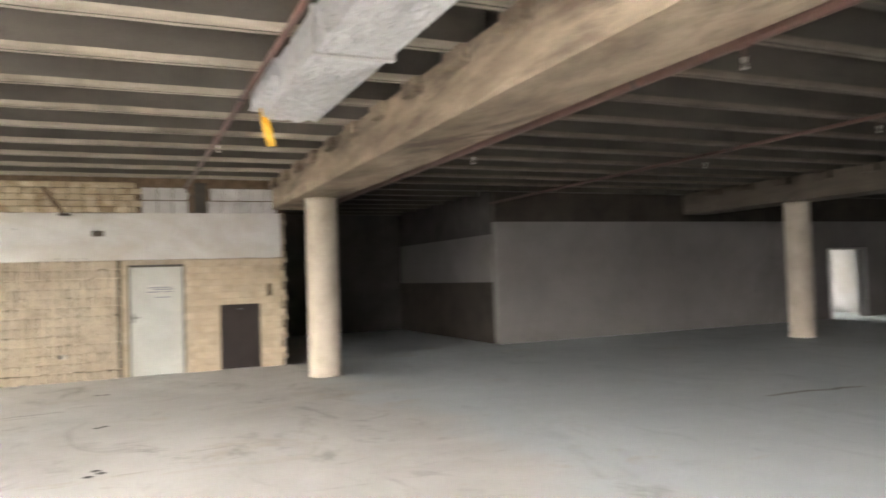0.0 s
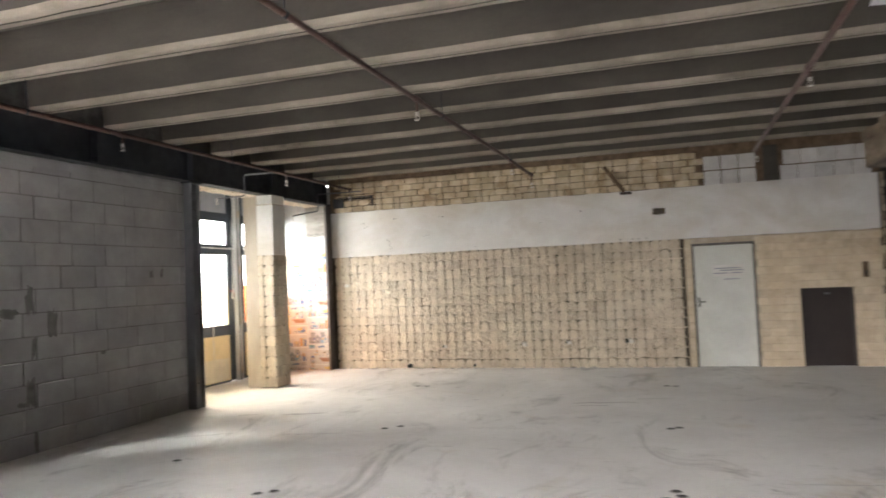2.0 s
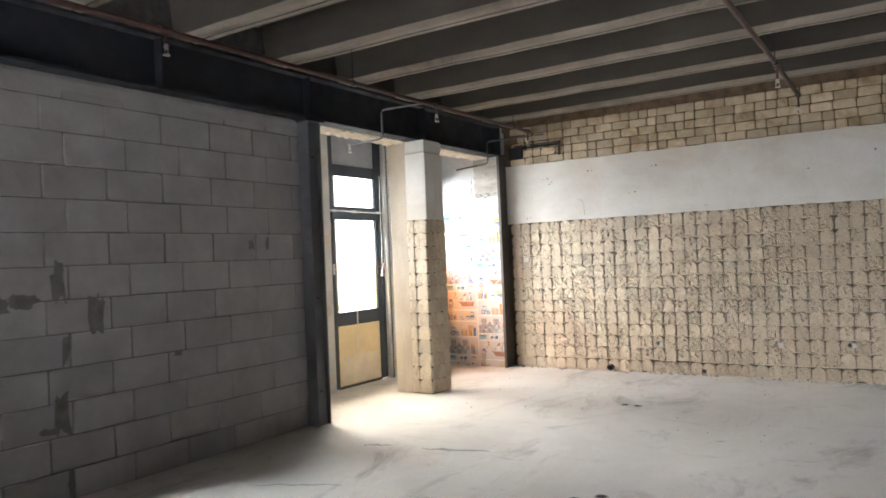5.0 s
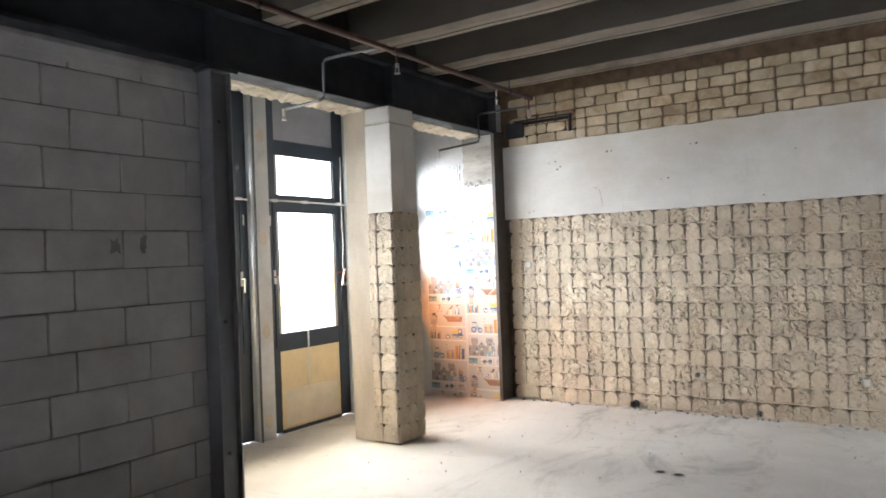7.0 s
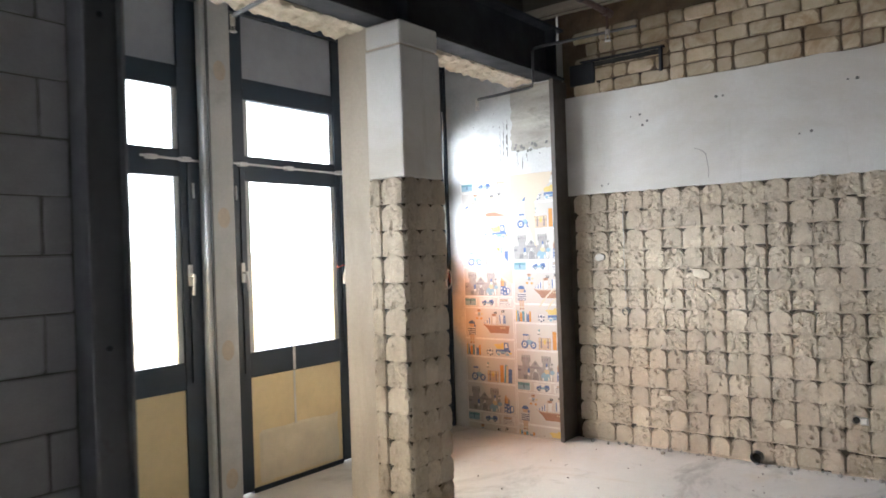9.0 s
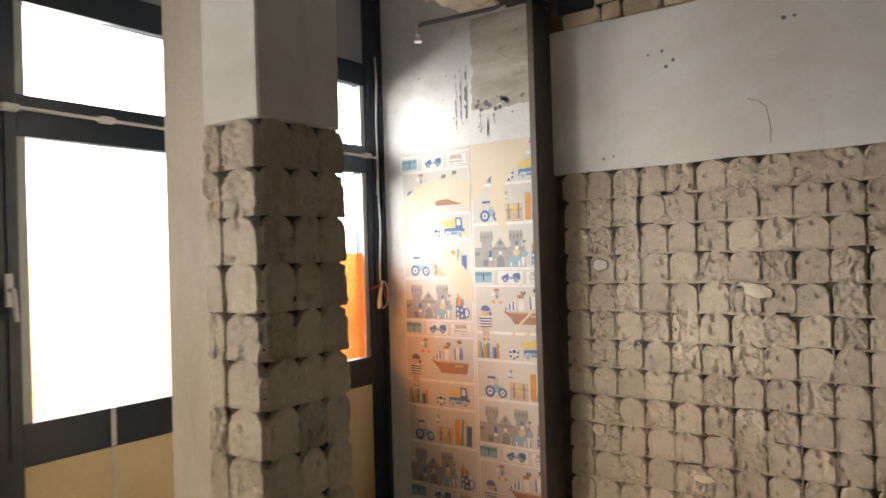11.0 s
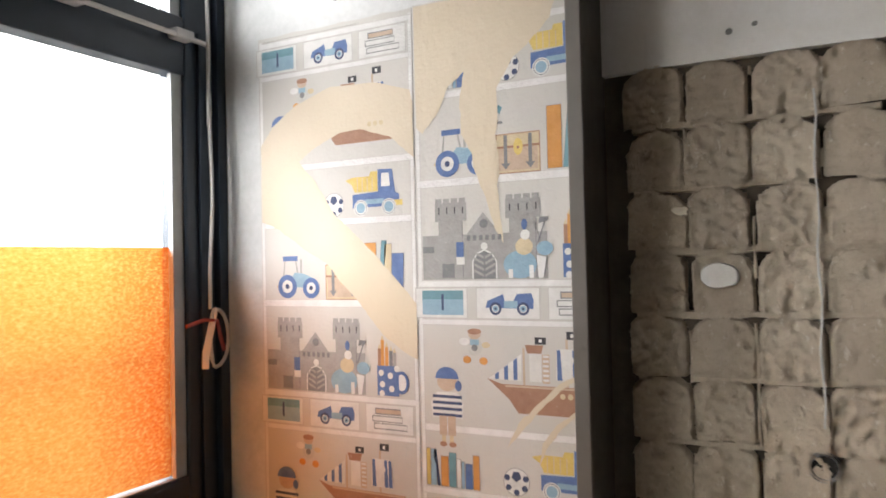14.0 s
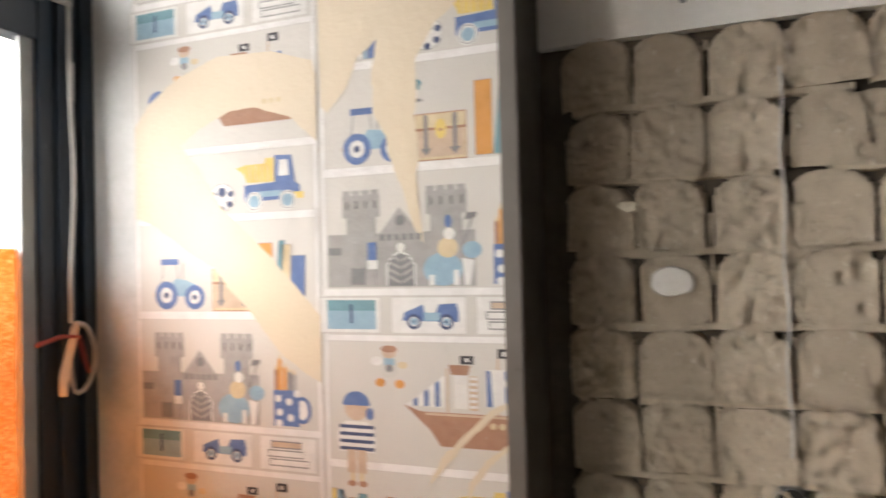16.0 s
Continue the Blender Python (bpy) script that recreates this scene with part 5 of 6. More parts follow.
def stamp(name, pr, parent, x0, z0, xmax, ztop, base):
    """One motif laid on the paper, cut off at the strip's edges."""
    bm = bmesh.new()
    inks = []
    for k, (ink, pts) in enumerate(pr.shapes):
        if ink not in inks:
            inks.append(ink)
        y = PY - LAYER * (base + 0.5 * (k + pr.lift) / 8)
        f = bm.faces.new([bm.verts.new((x0 + a, y, z0 + b)) for a, b in pts])
        f.material_index = inks.index(ink)
    for co, no in (((xmax, 0, 0), (1, 0, 0)), ((0, 0, ztop), (0, 0, 1)), ((0, 0, 0.012), (0, 0, -1))):
        bmesh.ops.bisect_plane(bm, geom=bm.verts[:] + bm.edges[:] + bm.faces[:], plane_co=co, plane_no=no, clear_outer=True)
    if not bm.faces:
        bm.free()
        return
    bm.normal_update()
    for f in bm.faces:
        if f.normal.y > 0:
            f.normal_flip()
    ob = part(name, bm, INK[inks[0]], parent)
    for ink in inks[1:]:
        ob.data.materials.append(INK[ink])


def strip(x0, x1, ztop, a_top, label):
    s = thing("wallpaper_strip", label, "wallpaper", "wallpaper strips", at=((x0 + x1) / 2, PY, 0))
    bm = bmesh.new()
    n = 60
    rows = []
    for i in range(n + 1):
        z = 0.004 + (ztop - 0.004) * i / n
        row = []
        for j in range(13):
            x = x0 + (x1 - x0) * j / 12
            zz = z + (0.006 * noise.noise(Vector((x * 30, 3, 1))) if i == n else 0)
            row.append(bm.verts.new((x, PY, zz)))
        rows.append(row)
    for p, q in zip(rows, rows[1:]):
        for j in range(12):
            bm.faces.new((p[j], p[j + 1], q[j + 1], q[j]))
    bm.normal_update()
    for f in bm.faces:
        if f.normal.y > 0:
            f.normal_flip()
    bm.normal_update()
    bmesh.ops.solidify(bm, geom=bm.faces[:], thickness=0.0012)
    part("paper", bm, PAPER, s, "off-white printed wallpaper")
    for k in range(-1, 3):
        z0 = a_top - k * REPEAT
        for pr in BOARDS:
            stamp("printed_board", pr, s, x0 + 0.004, z0, x1 - 0.001, ztop - 0.012, 1)
        for name, prs in MOTIFS.items():
            for pr in prs if isinstance(prs, list) else [prs]:
                stamp(name, pr, s, x0 + 0.004, z0, x1 - 0.001, ztop - 0.012, 2)
    return s


def torn(parent, pts, layer=3.6):
    """A patch where the printed face has been torn away."""
    bm = bmesh.new()
    out = []
    for (x0, z0), (x1, z1) in zip(pts, pts[1:] + pts[:1]):
        for k in range(5):
            f = k / 5
            x, z = x0 + (x1 - x0) * f, z0 + (z1 - z0) * f
            e = 0.004 if k else 0.0
            out.append((x + e * noise.noise(Vector((x * 60, z * 60, 1))), z + e * noise.noise(Vector((x * 60, z * 60, 7)))))
    f = bm.faces.new([bm.verts.new((x, PY - LAYER * layer, z)) for x, z in out])
    bm.normal_update()
    if f.normal.y > 0:
        f.normal_flip()
    bmesh.ops.triangulate(bm, faces=bm.faces[:])
    part("torn_patch", bm, BACKING, parent, "torn patch showing the cream paper backing")


left_strip = strip(-0.917, -0.362, 2.338, 2.297, "printed toy shelf wallpaper strip, torn, stuck on the bay wall")
right_strip = strip(-0.360, 0.086, 2.342, 1.553, "printed toy shelf wallpaper strip, torn, cut off by a steel column")
torn(left_strip, [(-0.772, 2.115), (-0.642, 2.154), (-0.482, 2.146), (-0.371, 2.11), (-0.364, 2.069), (-0.364, 1.921), (-0.442, 1.987), (-0.541, 2.018), (-0.613, 2.014), (-0.707, 1.977), (-0.764, 1.942),
                  (-0.702, 1.876), (-0.638, 1.778), (-0.574, 1.722), (-0.483, 1.641), (-0.411, 1.564), (-0.364, 1.515), (-0.364, 1.36), (-0.403, 1.378), (-0.475, 1.425), (-0.52, 1.475), (-0.557, 1.52),
                  (-0.628, 1.586), (-0.667, 1.633), (-0.751, 1.676), (-0.845, 1.74), (-0.912, 1.765), (-0.912, 2.0), (-0.862, 2.06)])
torn(right_strip, [(-0.356, 2.338), (0.07, 2.336), (0.04, 2.24), (-0.016, 2.187), (-0.066, 2.149), (-0.11, 2.08), (-0.109, 1.991), (-0.117, 1.957), (-0.107, 1.862), (-0.115, 1.827), (-0.101, 1.673), (-0.125, 1.715),
                   (-0.148, 1.794), (-0.179, 1.868), (-0.187, 1.917), (-0.216, 1.968), (-0.219, 2.06), (-0.203, 2.137), (-0.252, 2.102), (-0.282, 2.038), (-0.334, 1.982), (-0.354, 2.0)])
torn(right_strip, [(0.084, 1.339), (0.045, 1.319), (-0.028, 1.252), (-0.072, 1.208), (-0.105, 1.141), (-0.06, 1.192), (-0.004, 1.254), (0.057, 1.309), (0.084, 1.328)])
torn(right_strip, [(0.084, 1.251), (0.03, 1.212), (-0.007, 1.163), (-0.017, 1.105), (0.005, 1.153), (0.042, 1.202), (0.084, 1.24)])


# damage above the wallpaper
def patch(parent, name, x0, x1, z0, z1, y, material, label, seed):
    bm = bmesh.new()
    n = 26
    pts = []
    for k in range(4 * n):
        s, f = divmod(k, n)
        f /= n
        x, z = ((x0 + (x1 - x0) * f, z0), (x1, z0 + (z1 - z0) * f), (x1 - (x1 - x0) * f, z1), (x0, z1 - (z1 - z0) * f))[s]
        e = 0.03 if s in (0, 3) else 0.004
        pts.append((x + e * noise.noise(Vector((x * 22, z * 22, seed))), z + e * noise.fractal(Vector((x * 18, z * 18, seed + 4)), 1.0, 2.0, 3)))
    f = bm.faces.new([bm.verts.new((x, y, z)) for x, z in pts])
    bm.normal_update()
    if f.normal.y > 0:
        f.normal_flip()
    bmesh.ops.triangulate(bm, faces=bm.faces[:])
    part(name, bm, material, parent, label)


patch(wall_paper, "bare_patch", -0.33, 0.084, 2.55, 3.12, -0.2080, M["scar"], "bare concrete patch where the plaster came off", 2.0)
for k, (x, z, w, h) in enumerate(((-0.45, 2.60, 0.010, 0.40), (-0.41, 2.62, 0.007, 0.38), (-0.37, 2.64, 0.012, 0.36), (-0.27, 2.44, 0.006, 0.18), (-0.22, 2.42, 0.008, 0.16), (-0.17, 2.45, 0.006, 0.12))):
    patch(wall_paper, "drip", x - w / 4, x + w / 4, z - h / 2 + 0.05, z + h / 2, -0.2095, M["smear"], "dark drip stain", k * 1.7)
rnd = random.Random(9)
for k in range(34):
    x, z = rnd.uniform(-0.30, 0.07), 2.56 + rnd.gauss(0, 0.035)
    if k > 22:
        x, z = rnd.uniform(-0.85, 0.05), rnd.uniform(2.38, 3.0)
    r = rnd.uniform(0.005, 0.016) if k < 23 else rnd.uniform(0.003, 0.007)
    bm = bmesh.new()
    bm.faces.new([bm.verts.new((x + r * math.cos(a) * (1 + 0.5 * noise.noise(Vector((a, k, 0)))), -0.2105, z + r * math.sin(a) * (1 + 0.5 * noise.noise(Vector((a, k, 5)))))) for a in [i * math.pi / 6 for i in range(12)]])
    bm.normal_update()
    for f in bm.faces:
        if f.normal.y > 0:
            f.normal_flip()
    part("pit", bm, M["smear"], wall_paper, "dark pit in the plaster")

# ---------------------------------------------------------------- pieces: tile beds, bricks, blocks


def bed_bm(seed, w, h, depth):
    """One tile bed: a flat mortar cushion with round upper corners and a square foot. Lies in x and z, faces -y."""
    rnd = random.Random(seed)
    bm = bmesh.new()
    n = 28
    gouges = [(rnd.uniform(-1, 1), rnd.uniform(-1, 1), rnd.uniform(0.08, 0.28)) for _ in range(rnd.choice((1, 1, 2, 3, 4)))]
    tilt = rnd.uniform(-0.10, 0.10), rnd.uniform(-0.10, 0.10)
    top = rnd.uniform(0.52, 0.95), rnd.uniform(0.52, 0.95)
    foot = rnd.uniform(0.03, 0.22), rnd.uniform(0.03, 0.22)
    crush = rnd.random() < 0.30
    grid = {}
    for i in range(n + 1):
        for j in range(n + 1):
            u, v = -1 + 2 * i / n, -1 + 2 * j / n
            rad = (top if v > 0 else foot)[u > 0]
            dx, dz = max(0.0, abs(u) - 1 + rad), max(0.0, abs(v) - 1 + rad)
            edge = rad - math.hypot(dx, dz) if dx > 0 and dz > 0 else min(1 - abs(u), 1.07 - abs(v))
            edge += 0.05 * noise.noise(Vector((u * 3.3, v * 3.3, seed))) + 0.05 * noise.noise(Vector((u * 11, v * 11, seed))) + 0.04 * noise.noise(Vector((u * 19, v * 19, seed)))
            k = min(1.0, max(0.0, (edge + 0.012) / 0.055))
            k = k * k * (3 - 2 * k)
            rough = noise.fractal(Vector((u * 2.6 + seed, v * 2.6, seed * 0.37)), 0.8, 2.1, 5)
            fine = 0.6 - 1.2 * noise.turbulence(Vector((u * 3 + seed, v * 3, seed * 0.7)), 4, True)
            y = depth * k * (0.90 + (0.20 if crush else 0.06) * rough + (0.30 if crush else 0.07) * fine + tilt[0] * u + tilt[1] * v)
            y += depth * 0.22 * math.exp(-((edge - 0.11) / 0.05) ** 2) * max(0.0, 0.4 + noise.noise(Vector((u * 2, v * 2, seed + 30))))
            for gu, gv, gr in gouges:
                d = math.hypot(u - gu, (v - gv) * 0.7) / gr
                if d < 1:
                    y -= depth * 0.38 * (1 - d * d) * k
            grid[i, j] = k, (u * w / 2, 0.014 - y, v * h / 2)
    near = [(a, b) for a in (-1, 0, 1) for b in (-1, 0, 1)]
    made = {q: bm.verts.new(co) for q, (k, co) in grid.items() if any(grid.get((q[0] + a, q[1] + b), (0, 0))[0] > 0 for a, b in near)}
    for i in range(n):
        for j in range(n):
            q = [made.get(c) for c in ((i, j), (i + 1, j), (i + 1, j + 1), (i, j + 1))]
            if all(q):
                bm.faces.new(q)
    return bm


PITCH, ROW = 0.1585, 0.1635
BEDS = [mesh_of("tile_bed", bed_bm(50 + k, 0.1590, 0.160, 0.032), M["pad"], True) for k in range(26)]


def piece(name, me, parent, m):
    ob = new(name, me)
    ob.parent = parent
    ob.matrix_parent_inverse = Matrix.Translation(-Vector(parent.location))
    ob.matrix_basis = m
    return ob


rnd = random.Random(21)
rest = []
ncol = 40
for c in range(ncol):
    for r in range(13):
        x = 0.245 + c * PITCH
        z = 2.05 - r * ROW
        h = 1.0 if r < 12 else 0.9
        m = Matrix.Translation((x + rnd.uniform(-0.004, 0.004), 0.012 + rnd.uniform(-0.003, 0.006), z + rnd.uniform(-0.004, 0.004))) @ \
            Matrix.Rotation(rnd.gauss(0, 0.02), 4, 'Y') @ Matrix.Diagonal((rnd.choice((-1, 1)) * rnd.uniform(0.94, 1.03), 1, rnd.uniform(0.95, 1.02) * h, 1))
        if c < 22:
            piece("tile_bed", BEDS[rnd.randrange(len(BEDS))], wall_north, m)
        else:
            rest.append((rnd.randrange(len(BEDS)), m))


def joined(name, meshes, rows, material, parent, label):
    verts, faces = [], []
    for k, m in rows:
        me, base = meshes[k], len(verts)
        verts += [tuple(m @ v.co) for v in me.vertices]
        flip = m.determinant() < 0
        faces += [tuple(base + i for i in (reversed(p.vertices) if flip else p.vertices)) for p in me.polygons]
    me = bpy.data.meshes.new(name)
    me.from_pydata(verts, [], faces)
    me.materials.append(material)
    ob = new(name, me)
    ob.parent = parent
    ob.matrix_parent_inverse = Matrix.Translation(-Vector(parent.location))
    return tagged(ob, label, kind="stuff")


joined("tile_beds", BEDS, rest, M["pad"], wall_north, "rows of square mortar tile beds")

# broken grout ridges left between the rows and columns
def ridge(horizontal, level, lo, hi, seed):
    """Short thin ridges along one joint, with gaps where they broke off."""
    bm = bmesh.new()
    prev = None
    n = int((hi - lo) / 0.022)
    for i in range(n + 1):
        a = lo + (hi - lo) * i / n
        if noise.noise(Vector((a * 5.5, level * 9, seed))) < (-0.42 if horizontal else 0.15):
            prev = None
            continue
        e = 0.005 * noise.noise(Vector((a * 9, level, seed + 2)))
        front = 0.001 + 0.010 * noise.noise(Vector((a * 8, level * 3, seed + 8)))
        t = 0.0026 + 0.0018 * noise.noise(Vector((a * 21, level, seed + 5)))
        if horizontal:
            t, front = 2.6 * t, 0.5 * front + 0.002
        q = [bm.verts.new((a, y, level + e + k * t) if horizontal else (level + e + k * t, y, a)) for y, k in ((0.026, -1.5), (front, -1), (front, 1), (0.026, 1.5))]
        if prev:
            for k in range(3):
                bm.faces.new((prev[k], q[k], q[k + 1], prev[k + 1]))
        prev = q
    bmesh.ops.recalc_face_normals(bm, faces=bm.faces)
    part("grout_ridge", bm, M["pad"], wall_north, "thin broken grout ridge")


for r in range(13):
    ridge(True, 2.05 - (r + 0.5) * ROW, 0.19, 6.54, 3.0)
for c in range(22):
    ridge(False, 0.245 + (c + 0.5) * PITCH, 0.02, 2.1, 6.0)

# tile beds on the pillar
for r in range(13):
    z = 2.06 - r * ROW
    for c, (x, w) in enumerate(((0.005, 0.62), (0.150, 1.15))):
        m = Matrix.Translation((x, -2.364, z)) @ Matrix.Diagonal((w * rnd.choice((-1, 1)), 0.85, 1.03, 1))
        piece("tile_bed", BEDS[rnd.randrange(14)], pillar, m)
    for y, w in ((-2.295, 0.88), (-2.165, 0.80), (-2.038, 0.86)):
        m = Matrix.Translation((0.244, y, z)) @ Matrix.Rotation(radians(90), 4, 'Z') @ Matrix.Diagonal((w * rnd.choice((-1, 1)), 0.85, 1.03, 1))
        piece("tile_bed", BEDS[rnd.randrange(14)], pillar, m)


def brick_mesh(name, w, h, d, material, seed, wear=0.007):
    """A brick face with worn, uneven corners. Lies in x and z, faces -y."""
    rnd = random.Random(seed)
    bm = bmesh.new()
    q = wear
    a = [bm.verts.new((sx * (w / 2 + rnd.uniform(-q, q) * 0.3), 0.004, sz * (h / 2 + rnd.uniform(-q, q) * 0.3))) for sx, sz in ((-1, -1), (1, -1), (1, 1), (-1, 1))]
    outer, top = [], []
    for sx, sz in ((-1, -1), (1, -1), (1, 1), (-1, 1)):
        x, z = sx * w / 2, sz * h / 2
        u = rnd.uniform(0.9, 2.6) * wear
        for dx, dz in (((0, u), (u, 0)) if sx * sz > 0 else ((u, 0), (0, u))):
            outer.append(bm.verts.new((x - sx * dx + rnd.uniform(-q, q) * 0.4, -d * 0.75, z - sz * dz + rnd.uniform(-q, q) * 0.4)))
            top.append(bm.verts.new((x - sx * dx - sx * 0.006, -d + rnd.uniform(0, 0.002), z - sz * dz - sz * 0.006)))
    n = 8
    for k in range(n):
        bm.faces.new((outer[k], outer[(k + 1) % n], top[(k + 1) % n], top[k]))
    bm.faces.new(top)
    for k in range(4):
        bm.faces.new((a[k], outer[2 * k], outer[2 * k + 1]))
        bm.faces.new((a[k], outer[2 * k + 1], outer[(2 * k + 2) % n], a[(k + 1) % 4]))
    bmesh.ops.recalc_face_normals(bm, faces=bm.faces)
    return mesh_of(name, bm, material)


BRICKS = list(brick_mesh("brick", 0.232, 0.100, 0.022, M["brick"], 70 + k, 0.013) for k in range(12))
RAW = [brick_mesh("brick", 0.243, 0.1185, 0.010, M["raw_brick"], 90 + k) for k in range(6)]
GREY = [brick_mesh("block", 0.25, 0.225, 0.022, M["grey_block"], 110 + k) for k in range(4)]
rnd = random.Random(31)
# bricks over the white band
for r in range(5):
    z = 3.045 + r * 0.112
    x = 0.20 + (0.12 if r % 2 else 0.0)
    while x < 6.80:
        w = 1.0 if rnd.random() < 0.72 else 0.5
        half = 0.117 * w
        x += half
        gap = 0.30 < x < 1.02 and 1 <= r <= 2
        m = Matrix.Translation((x, 0.026 if not gap else 0.044, z + rnd.uniform(-0.003, 0.003))) @ Matrix.Rotation(rnd.gauss(0, 0.014), 4, 'Y') @ Matrix.Diagonal((w * rnd.choice((-1, 1)) * rnd.uniform(0.96, 1.0), 1, rnd.choice((-1, 1)), 1))
        piece("brick", BRICKS[rnd.randrange(12)], wall_north, m)
        x += half + 0.010
for r, z in enumerate((3.10, 3.345)):
    for k in range(3):
        piece("block", GREY[rnd.randrange(4)], wall_north, Matrix.Translation((7.07 + k * 0.27, 0.026, z)))
    for k in range(5):
        piece("block", GREY[rnd.randrange(4)], wall_north, Matrix.Translation((8.22 + k * 0.26 + 0.05 * r, 0.026, z)))
part("infill_pilaster", boxes((7.85, 8.07, -0.012, 0.028, 2.99, 3.56), bevel=0.006), M["rib"], wall_north, "grey concrete infill strip")

# bricks round the doors
for r in range(17):
    z = 0.062 + r * 0.1235
    x = 6.58 - (0.124 if r % 2 else 0.0)
    while x < 9.46:
        a, b = max(x, 6.575), min(x + 0.238, 9.47 + 0.03 * ((r * 7) % 3 - 1))
        for lo, hi, top in ((6.68, 7.65, 2.03), (8.285, 9.03, 1.245)):
            if z - 0.05 < top:
                if lo - 0.001 <= a < hi:
                    a = hi + 0.004
                if lo < b <= hi:
                    b = lo - 0.004
                if a < lo and b > hi:
                    b = lo - 0.004
        if b - a > 0.03:
            m = Matrix.Translation(((a + b) / 2, 0.024, z)) @ Matrix.Diagonal(((b - a) / 0.238, 1, rnd.choice((-1, 1)), 1))
            piece("brick", RAW[rnd.randrange(6)], wall_north, m)
        x += 0.247

# ragged end of the north wall
for r in range(24):
    z = 0.07 + r * 0.125
    d = 0.02 + 0.05 * ((r * 5) % 3) / 2 + 0.02 * rnd.random()
    piece("brick", RAW[rnd.randrange(6)], wall_north, Matrix.Translation((9.50, 0.16, z)) @ Matrix.Rotation(radians(90), 4, 'Z') @ Matrix.Diagonal((1.0, d / 0.012, 0.95, 1)))

# aerated blocks of the west wall
BLOCKS = [brick_mesh("block", 0.494, 0.2445, 0.014, M["block"], 130 + k) for k in range(8)]
rnd = random.Random(41)
for r in range(13):
    z0 = 0.22 + (r - 1) * 0.2485
    z1 = min(z0 + 0.2485, 3.13)
    z0 = max(z0, 0.0)
    off = -6.89 if r % 2 else -6.72
    y = off - 8 * 0.5
    while y < -4.27:
        spans = [(y, min(y + 0.5, -4.266))]
        if z1 > W0[2] + 0.02:
            cut = []
            for a, b in spans:
                if a < W0[1] and b > W0[0]:
                    if a < W0[0] - 0.03:
                        cut.append((a, W0[0]))
                    if b > W0[1] + 0.03:
                        cut.append((W0[1], b))
                else:
                    cut.append((a, b))
            spans = cut
        for a, b in spans:
            if b - a > 0.03 and a > -11.5:
                zz = min(z1, 3.10)
                m = Matrix.Translation((-0.013 + rnd.uniform(-0.0015, 0.0015), (a + b) / 2, (z0 + zz) / 2)) @ Matrix.Rotation(radians(90), 4, 'Z') @ \
                    Matrix.Diagonal((rnd.choice((-1, 1)) * (b - a - 0.009) / 0.494, 1, rnd.choice((-1, 1)) * (zz - z0 - 0.008) / 0.2445, 1))
                piece("block", BLOCKS[rnd.randrange(8)], wall_west, m)
        y += 0.5


def smear(y, z, w, h, seed):
    """A trowelled smear with a ragged rim."""
    bm = bmesh.new()
    n = 48
    ring = []
    for k in range(n):
        a = k * 2 * math.pi / n
        c, s = math.cos(a), math.sin(a)
        q = 1 + 0.75 * noise.fractal(Vector((c * 1.6, s * 1.6, seed)), 0.8, 2.0, 4)
        ring.append(bm.verts.new((0.0024, y + w / 2 * math.copysign(abs(c) ** 0.6, c) * q, z + h / 2 * math.copysign(abs(s) ** 0.6, s) * q)))
    bm.faces.new(ring)
    bmesh.ops.triangulate(bm, faces=bm.faces[:])
    part("mortar_smear", bm, M["smear"], wall_west, "dark mortar smear")


for k, r in enumerate(((-6.79, 1.59, 0.10, 0.24), (-6.51, 1.36, 0.11, 0.24), (-7.04, 1.47, 0.20, 0.09), (-7.20, 1.45, 0.10, 0.10), (-6.76, 1.10, 0.05, 0.20), (-6.80, 0.64, 0.10, 0.26),
                       (-6.90, 0.53, 0.12, 0.05), (-6.75, 0.10, 0.05, 0.16), (-7.36, 0.42, 0.08, 0.60), (-8.05, 0.42, 0.10, 0.40), (-7.42, 0.64, 0.12, 0.08), (-7.75, 0.36, 0.14, 0.04), (-8.02, 0.16, 0.10, 0.22), (-7.97, 0.60, 0.08, 0.12), (-4.95, 1.86, 0.06, 0.09), (-4.75, 1.86, 0.05, 0.10), (-5.8, 0.95, 0.06, 0.05))):
    smear(*r, k * 2.7)
part("mortar_strip", rough_slab(-0.012, 0.006, -11.4, -4.27, 2.99, 3.128, (90, 4), 0.008, 8.0, 0), M["block"], wall_west, "rough mortar strip under the beam")

# ---------------------------------------------------------------- damage in the tiled wall


def socket_hole(x, z, r, filler):
    """A broken-out box hole with a white plaster rim."""
    s = thing("socket_hole", "broken-out dark socket hole with plaster crumbs", "wall hole", "socket holes", at=(x, 0, z))
    bm = bmesh.new()
    add_tube(bm, [(x, 0.01, z), (x, -0.012, z)], r, 14, caps=False)
    add_tube(bm, [(x, 0.01, z), (x, -0.012, z)], r * 0.82, 14, caps=False)
    part("ring", bm, M["grey_plaster"], s)
    # Shallow black plug paints the darkness of the hole.
    bm = bmesh.new()
    add_tube(bm, [(x, 0.01, z), (x, -0.004, z)], r * 0.8, 14)
    part("bore", bm, M["hole"], s)
    if filler:
        part("plaster", rough_slab(x + r * 0.7, x + r * 2.4, -0.022, -0.006, z - r * 0.9, z + r * 0.9, (6, 6), 0.012, x, 1), M["white"], s, "white plaster crumb")


for x, z, r, f in ((0.622, 1.12, 0.036, False), (1.165, 1.46, 0.02, False), (3.74, 0.42, 0.045, True), (4.55, 0.44, 0.03, True), (5.57, 0.45, 0.045, True), (2.30, 0.40, 0.03, True), (2.88, 0.05, 0.035, False), (6.45, 1.15, 0.03, False)):
    socket_hole(x, z, r, f)

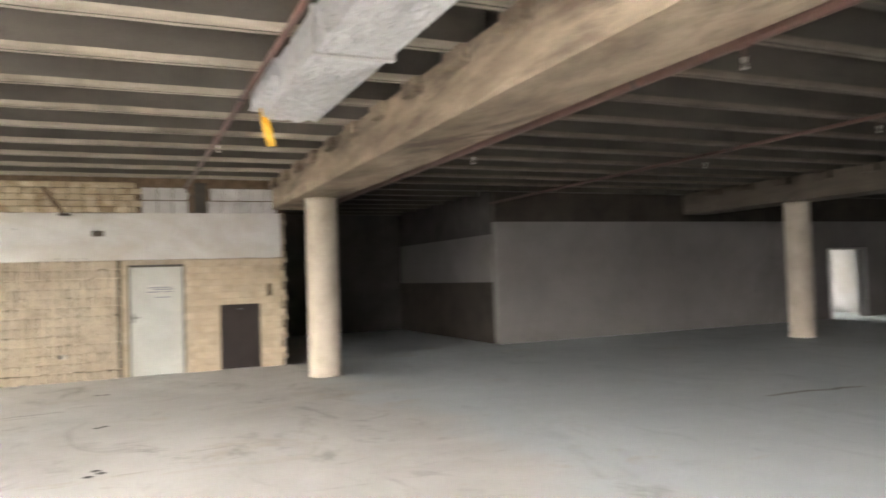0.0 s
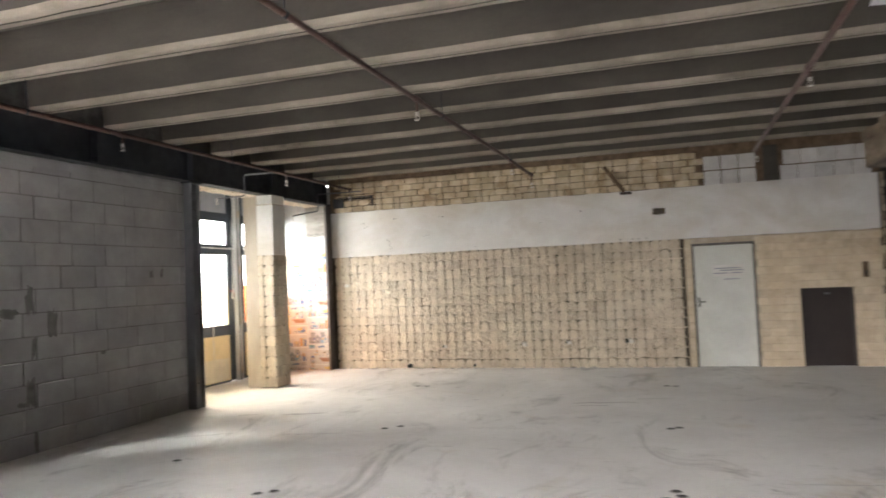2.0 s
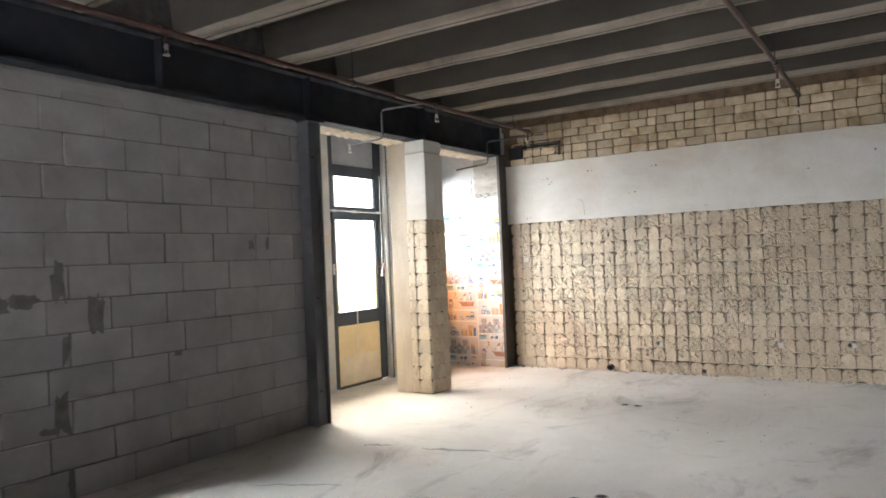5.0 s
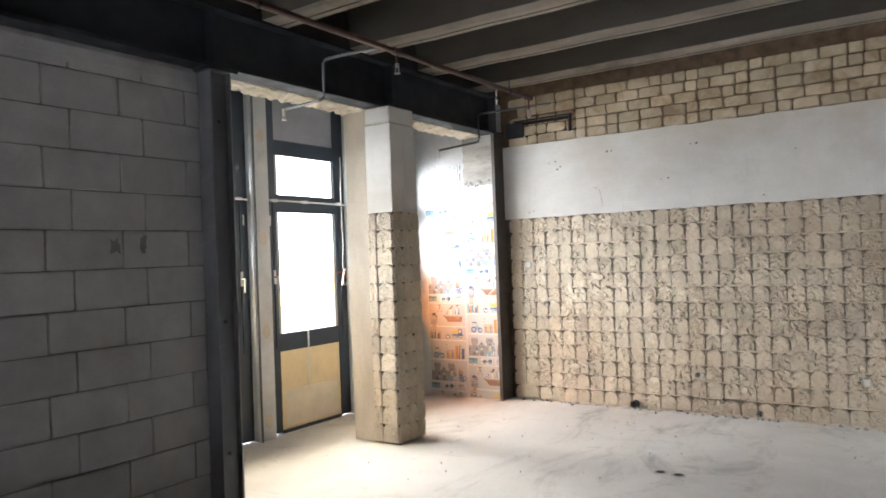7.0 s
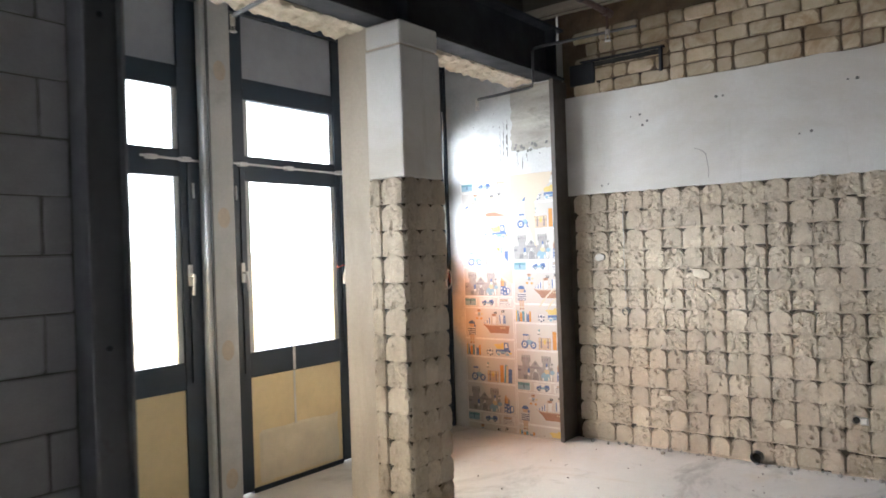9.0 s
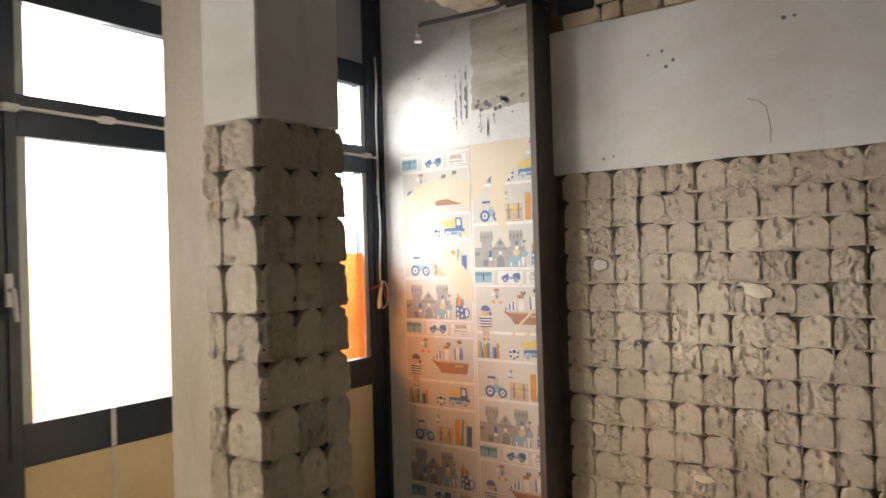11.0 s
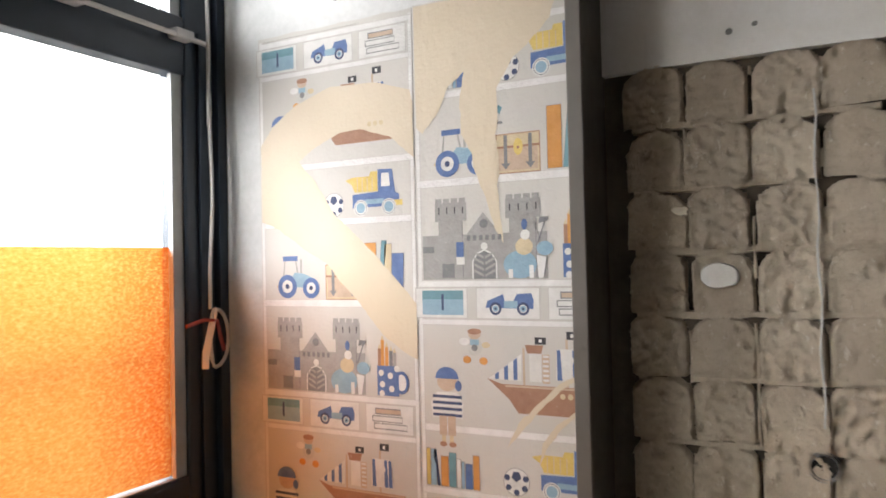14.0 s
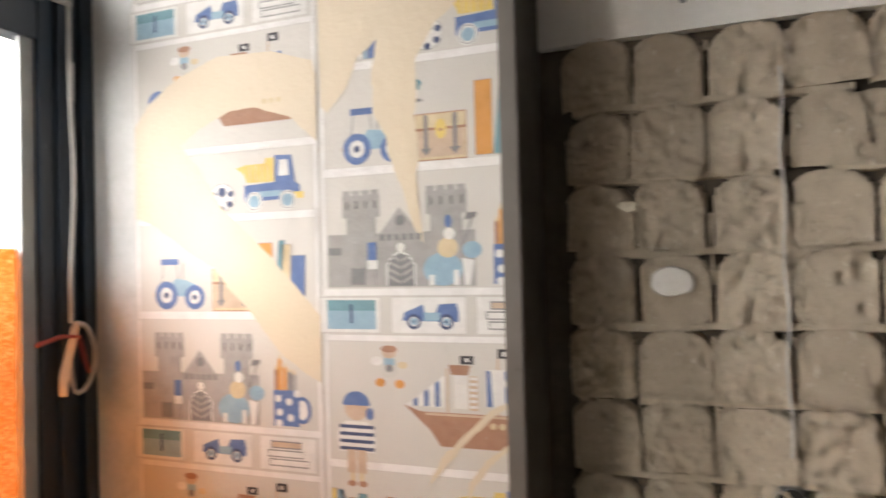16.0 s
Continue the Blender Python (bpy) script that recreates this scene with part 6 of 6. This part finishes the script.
def plaster_chip(x, z, half_w, half_h, turn):
    """A pale ragged chip of plaster left in a broken tile bed."""
    c = thing("plaster_chip", "ragged pale plaster chip stuck in the tile bed wall", "plaster", "plaster chips", at=(x, -0.01, z))
    bm = bmesh.new()
    rows = []
    for q, y in ((1.05, 0.002), (1.0, -0.0125), (0.9, -0.0145)):
        row = []
        for k in range(22):
            a = k * math.pi / 11
            e = q * (1 + 0.45 * noise.noise(Vector((math.cos(a) * 1.7, math.sin(a) * 1.7, x * 5))))
            u, v = half_w * e * math.cos(a), half_h * e * math.sin(a)
            row.append(bm.verts.new((x + u * math.cos(turn) - v * math.sin(turn), y, z + u * math.sin(turn) + v * math.cos(turn))))
        rows.append(row)
    for p, q in zip(rows, rows[1:]):
        for k in range(22):
            bm.faces.new((p[k], p[(k + 1) % 22], q[(k + 1) % 22], q[k]))
    bm.faces.new(rows[-1])
    bmesh.ops.recalc_face_normals(bm, faces=bm.faces)
    part("chip", bm, M["soffit"], c)


filler = thing("plaster_filler", "small smooth white plaster filling on the tile bed wall", "plaster", at=(0.395, -0.02, 1.58))
bm = bmesh.new()
rings = [[bm.verts.new((0.40 + q * 0.044 * math.cos(a) * (1 + 0.12 * noise.noise(Vector((math.cos(a), math.sin(a), 3)))), y, 1.578 + q * 0.031 * math.copysign(abs(math.sin(a)) ** 0.7, math.sin(a)) * (1 + 0.2 * noise.noise(Vector((math.cos(a), math.sin(a), 8))))))
          for a in [k * math.pi / 14 for k in range(28)]] for q, y in ((1.05, 0.0), (1.0, -0.0120), (0.94, -0.0135))]
for p, q in zip(rings, rings[1:]):
    for k in range(28):
        bm.faces.new((p[k], p[(k + 1) % 28], q[(k + 1) % 28], q[k]))
bm.faces.new(rings[-1])
bmesh.ops.recalc_face_normals(bm, faces=bm.faces)
part("filling", bm, M["white"], filler)
for x0, x1, z0, z1, sd in ((0.72, 0.96, 1.80, 1.96, 4.0), (0.56, 0.68, 1.55, 1.74, 9.0), (1.06, 1.36, 1.90, 2.09, 14.0), (1.05, 1.3, 0.55, 0.72, 19.0), (1.42, 1.63, 1.99, 2.185, 24.0), (2.05, 2.3, 1.2, 1.36, 29.0), (3.1, 3.4, 0.5, 0.7, 33.0), (0.24, 0.42, 0.10, 0.34, 37.0), (5.9, 6.2, 0.7, 1.05, 41.0)):
    part("rough_mortar", rough_slab(x0, x1, -0.008, 0.024, z0, z1, (40, 30), 0.022, sd, 1, 16.0, 2.6), M["pad"], wall_north, "rough broken mortar where tile beds fell away")
cable = thing("wall_cable", "thin white cable running down between tile beds", "cable", at=(0.622, -0.02, 1.2))
part("cable", tube([(0.625 + 0.004 * math.sin(k * 1.7), -0.016 - 0.003 * math.sin(k), 2.02 - k * 0.062) for k in range(14)], 0.003, 6), M["cord"], cable)
for px, pz, ph, pw, turn in ((1.255, 1.435, 0.032, 0.085, -0.35), (0.31, 1.745, 0.012, 0.022, 0.0), (0.36, 0.62, 0.03, 0.04, 0.3), (0.95, 0.42, 0.02, 0.06, 0.0), (1.85, 0.32, 0.035, 0.045, 0.2), (2.75, 0.28, 0.03, 0.03, 0.0), (2.02, 1.52, 0.03, 0.03, 0.0)):
    plaster_chip(px, pz, pw, ph, turn)

# screw holes and a crack in the white band
rnd = random.Random(77)
for x, z in ((1.42, 2.80), (1.47, 2.80), (2.32, 2.78), (2.38, 2.78), (0.72, 2.74), (0.80, 2.75), (0.86, 2.69), (0.82, 2.66), (2.00, 2.44), (2.08, 2.45), (4.2, 2.55), (4.9, 2.7), (3.3, 2.62), (5.55, 2.17), (5.65, 2.17), (5.75, 2.17), (5.85, 2.165), (5.98, 2.165), (3.0, 2.20), (0.44, 2.19), (0.50, 2.20)):
    bm = bmesh.new()
    r = rnd.uniform(0.006, 0.014)
    bm.faces.new([bm.verts.new((x + r * math.cos(-a) * (1 + 0.4 * noise.noise(Vector((a, x, 0)))), -0.0085, z + r * math.sin(-a))) for a in [i * math.pi / 6 for i in range(12)]])
    part("screw_hole", bm, M["smear"], wall_north, "dark screw hole")
bm = bmesh.new()
cr = [(1.24, 2.42), (1.29, 2.40), (1.325, 2.37), (1.335, 2.31), (1.345, 2.25), (1.34, 2.18)]
prev = None
for k, (x, z) in enumerate(cr):
    q = [bm.verts.new((x - 0.002, -0.0088, z)), bm.verts.new((x + 0.002, -0.0088, z + 0.002))]
    if prev:
        bm.faces.new((prev[0], q[0], q[1], prev[1]))
    prev = q
part("crack", bm, M["smear"], wall_north, "short dark crack in the plaster")

# opening in the brick over the bay corner; thin dark bars and slabs paint its shade
part("angle_iron", boxes((0.28, 1.02, -0.03, 0.02, 3.268, 3.278), (0.98, 1.0, -0.02, 0.02, 3.08, 3.268)), M["steel"], wall_north, "thin dark bars standing in for the shaded edge of a broken opening")
part("dark_gap", boxes((0.17, 0.40, -0.012, 0.022, 3.08, 3.26), bevel=0.004), M["steel"], wall_north, "dark steel end plate in the broken opening")
part("dark_gap", boxes((0.40, 1.0, 0.010, 0.024, 3.225, 3.262)), M["hole"], wall_north, "thin dark slab standing in for a shaded slot in the brickwork")
part("dark_gap", boxes((0.40, 0.98, 0.010, 0.024, 3.078, 3.098)), M["hole"], wall_north, "thin dark slab standing in for a shaded slot in the brickwork")
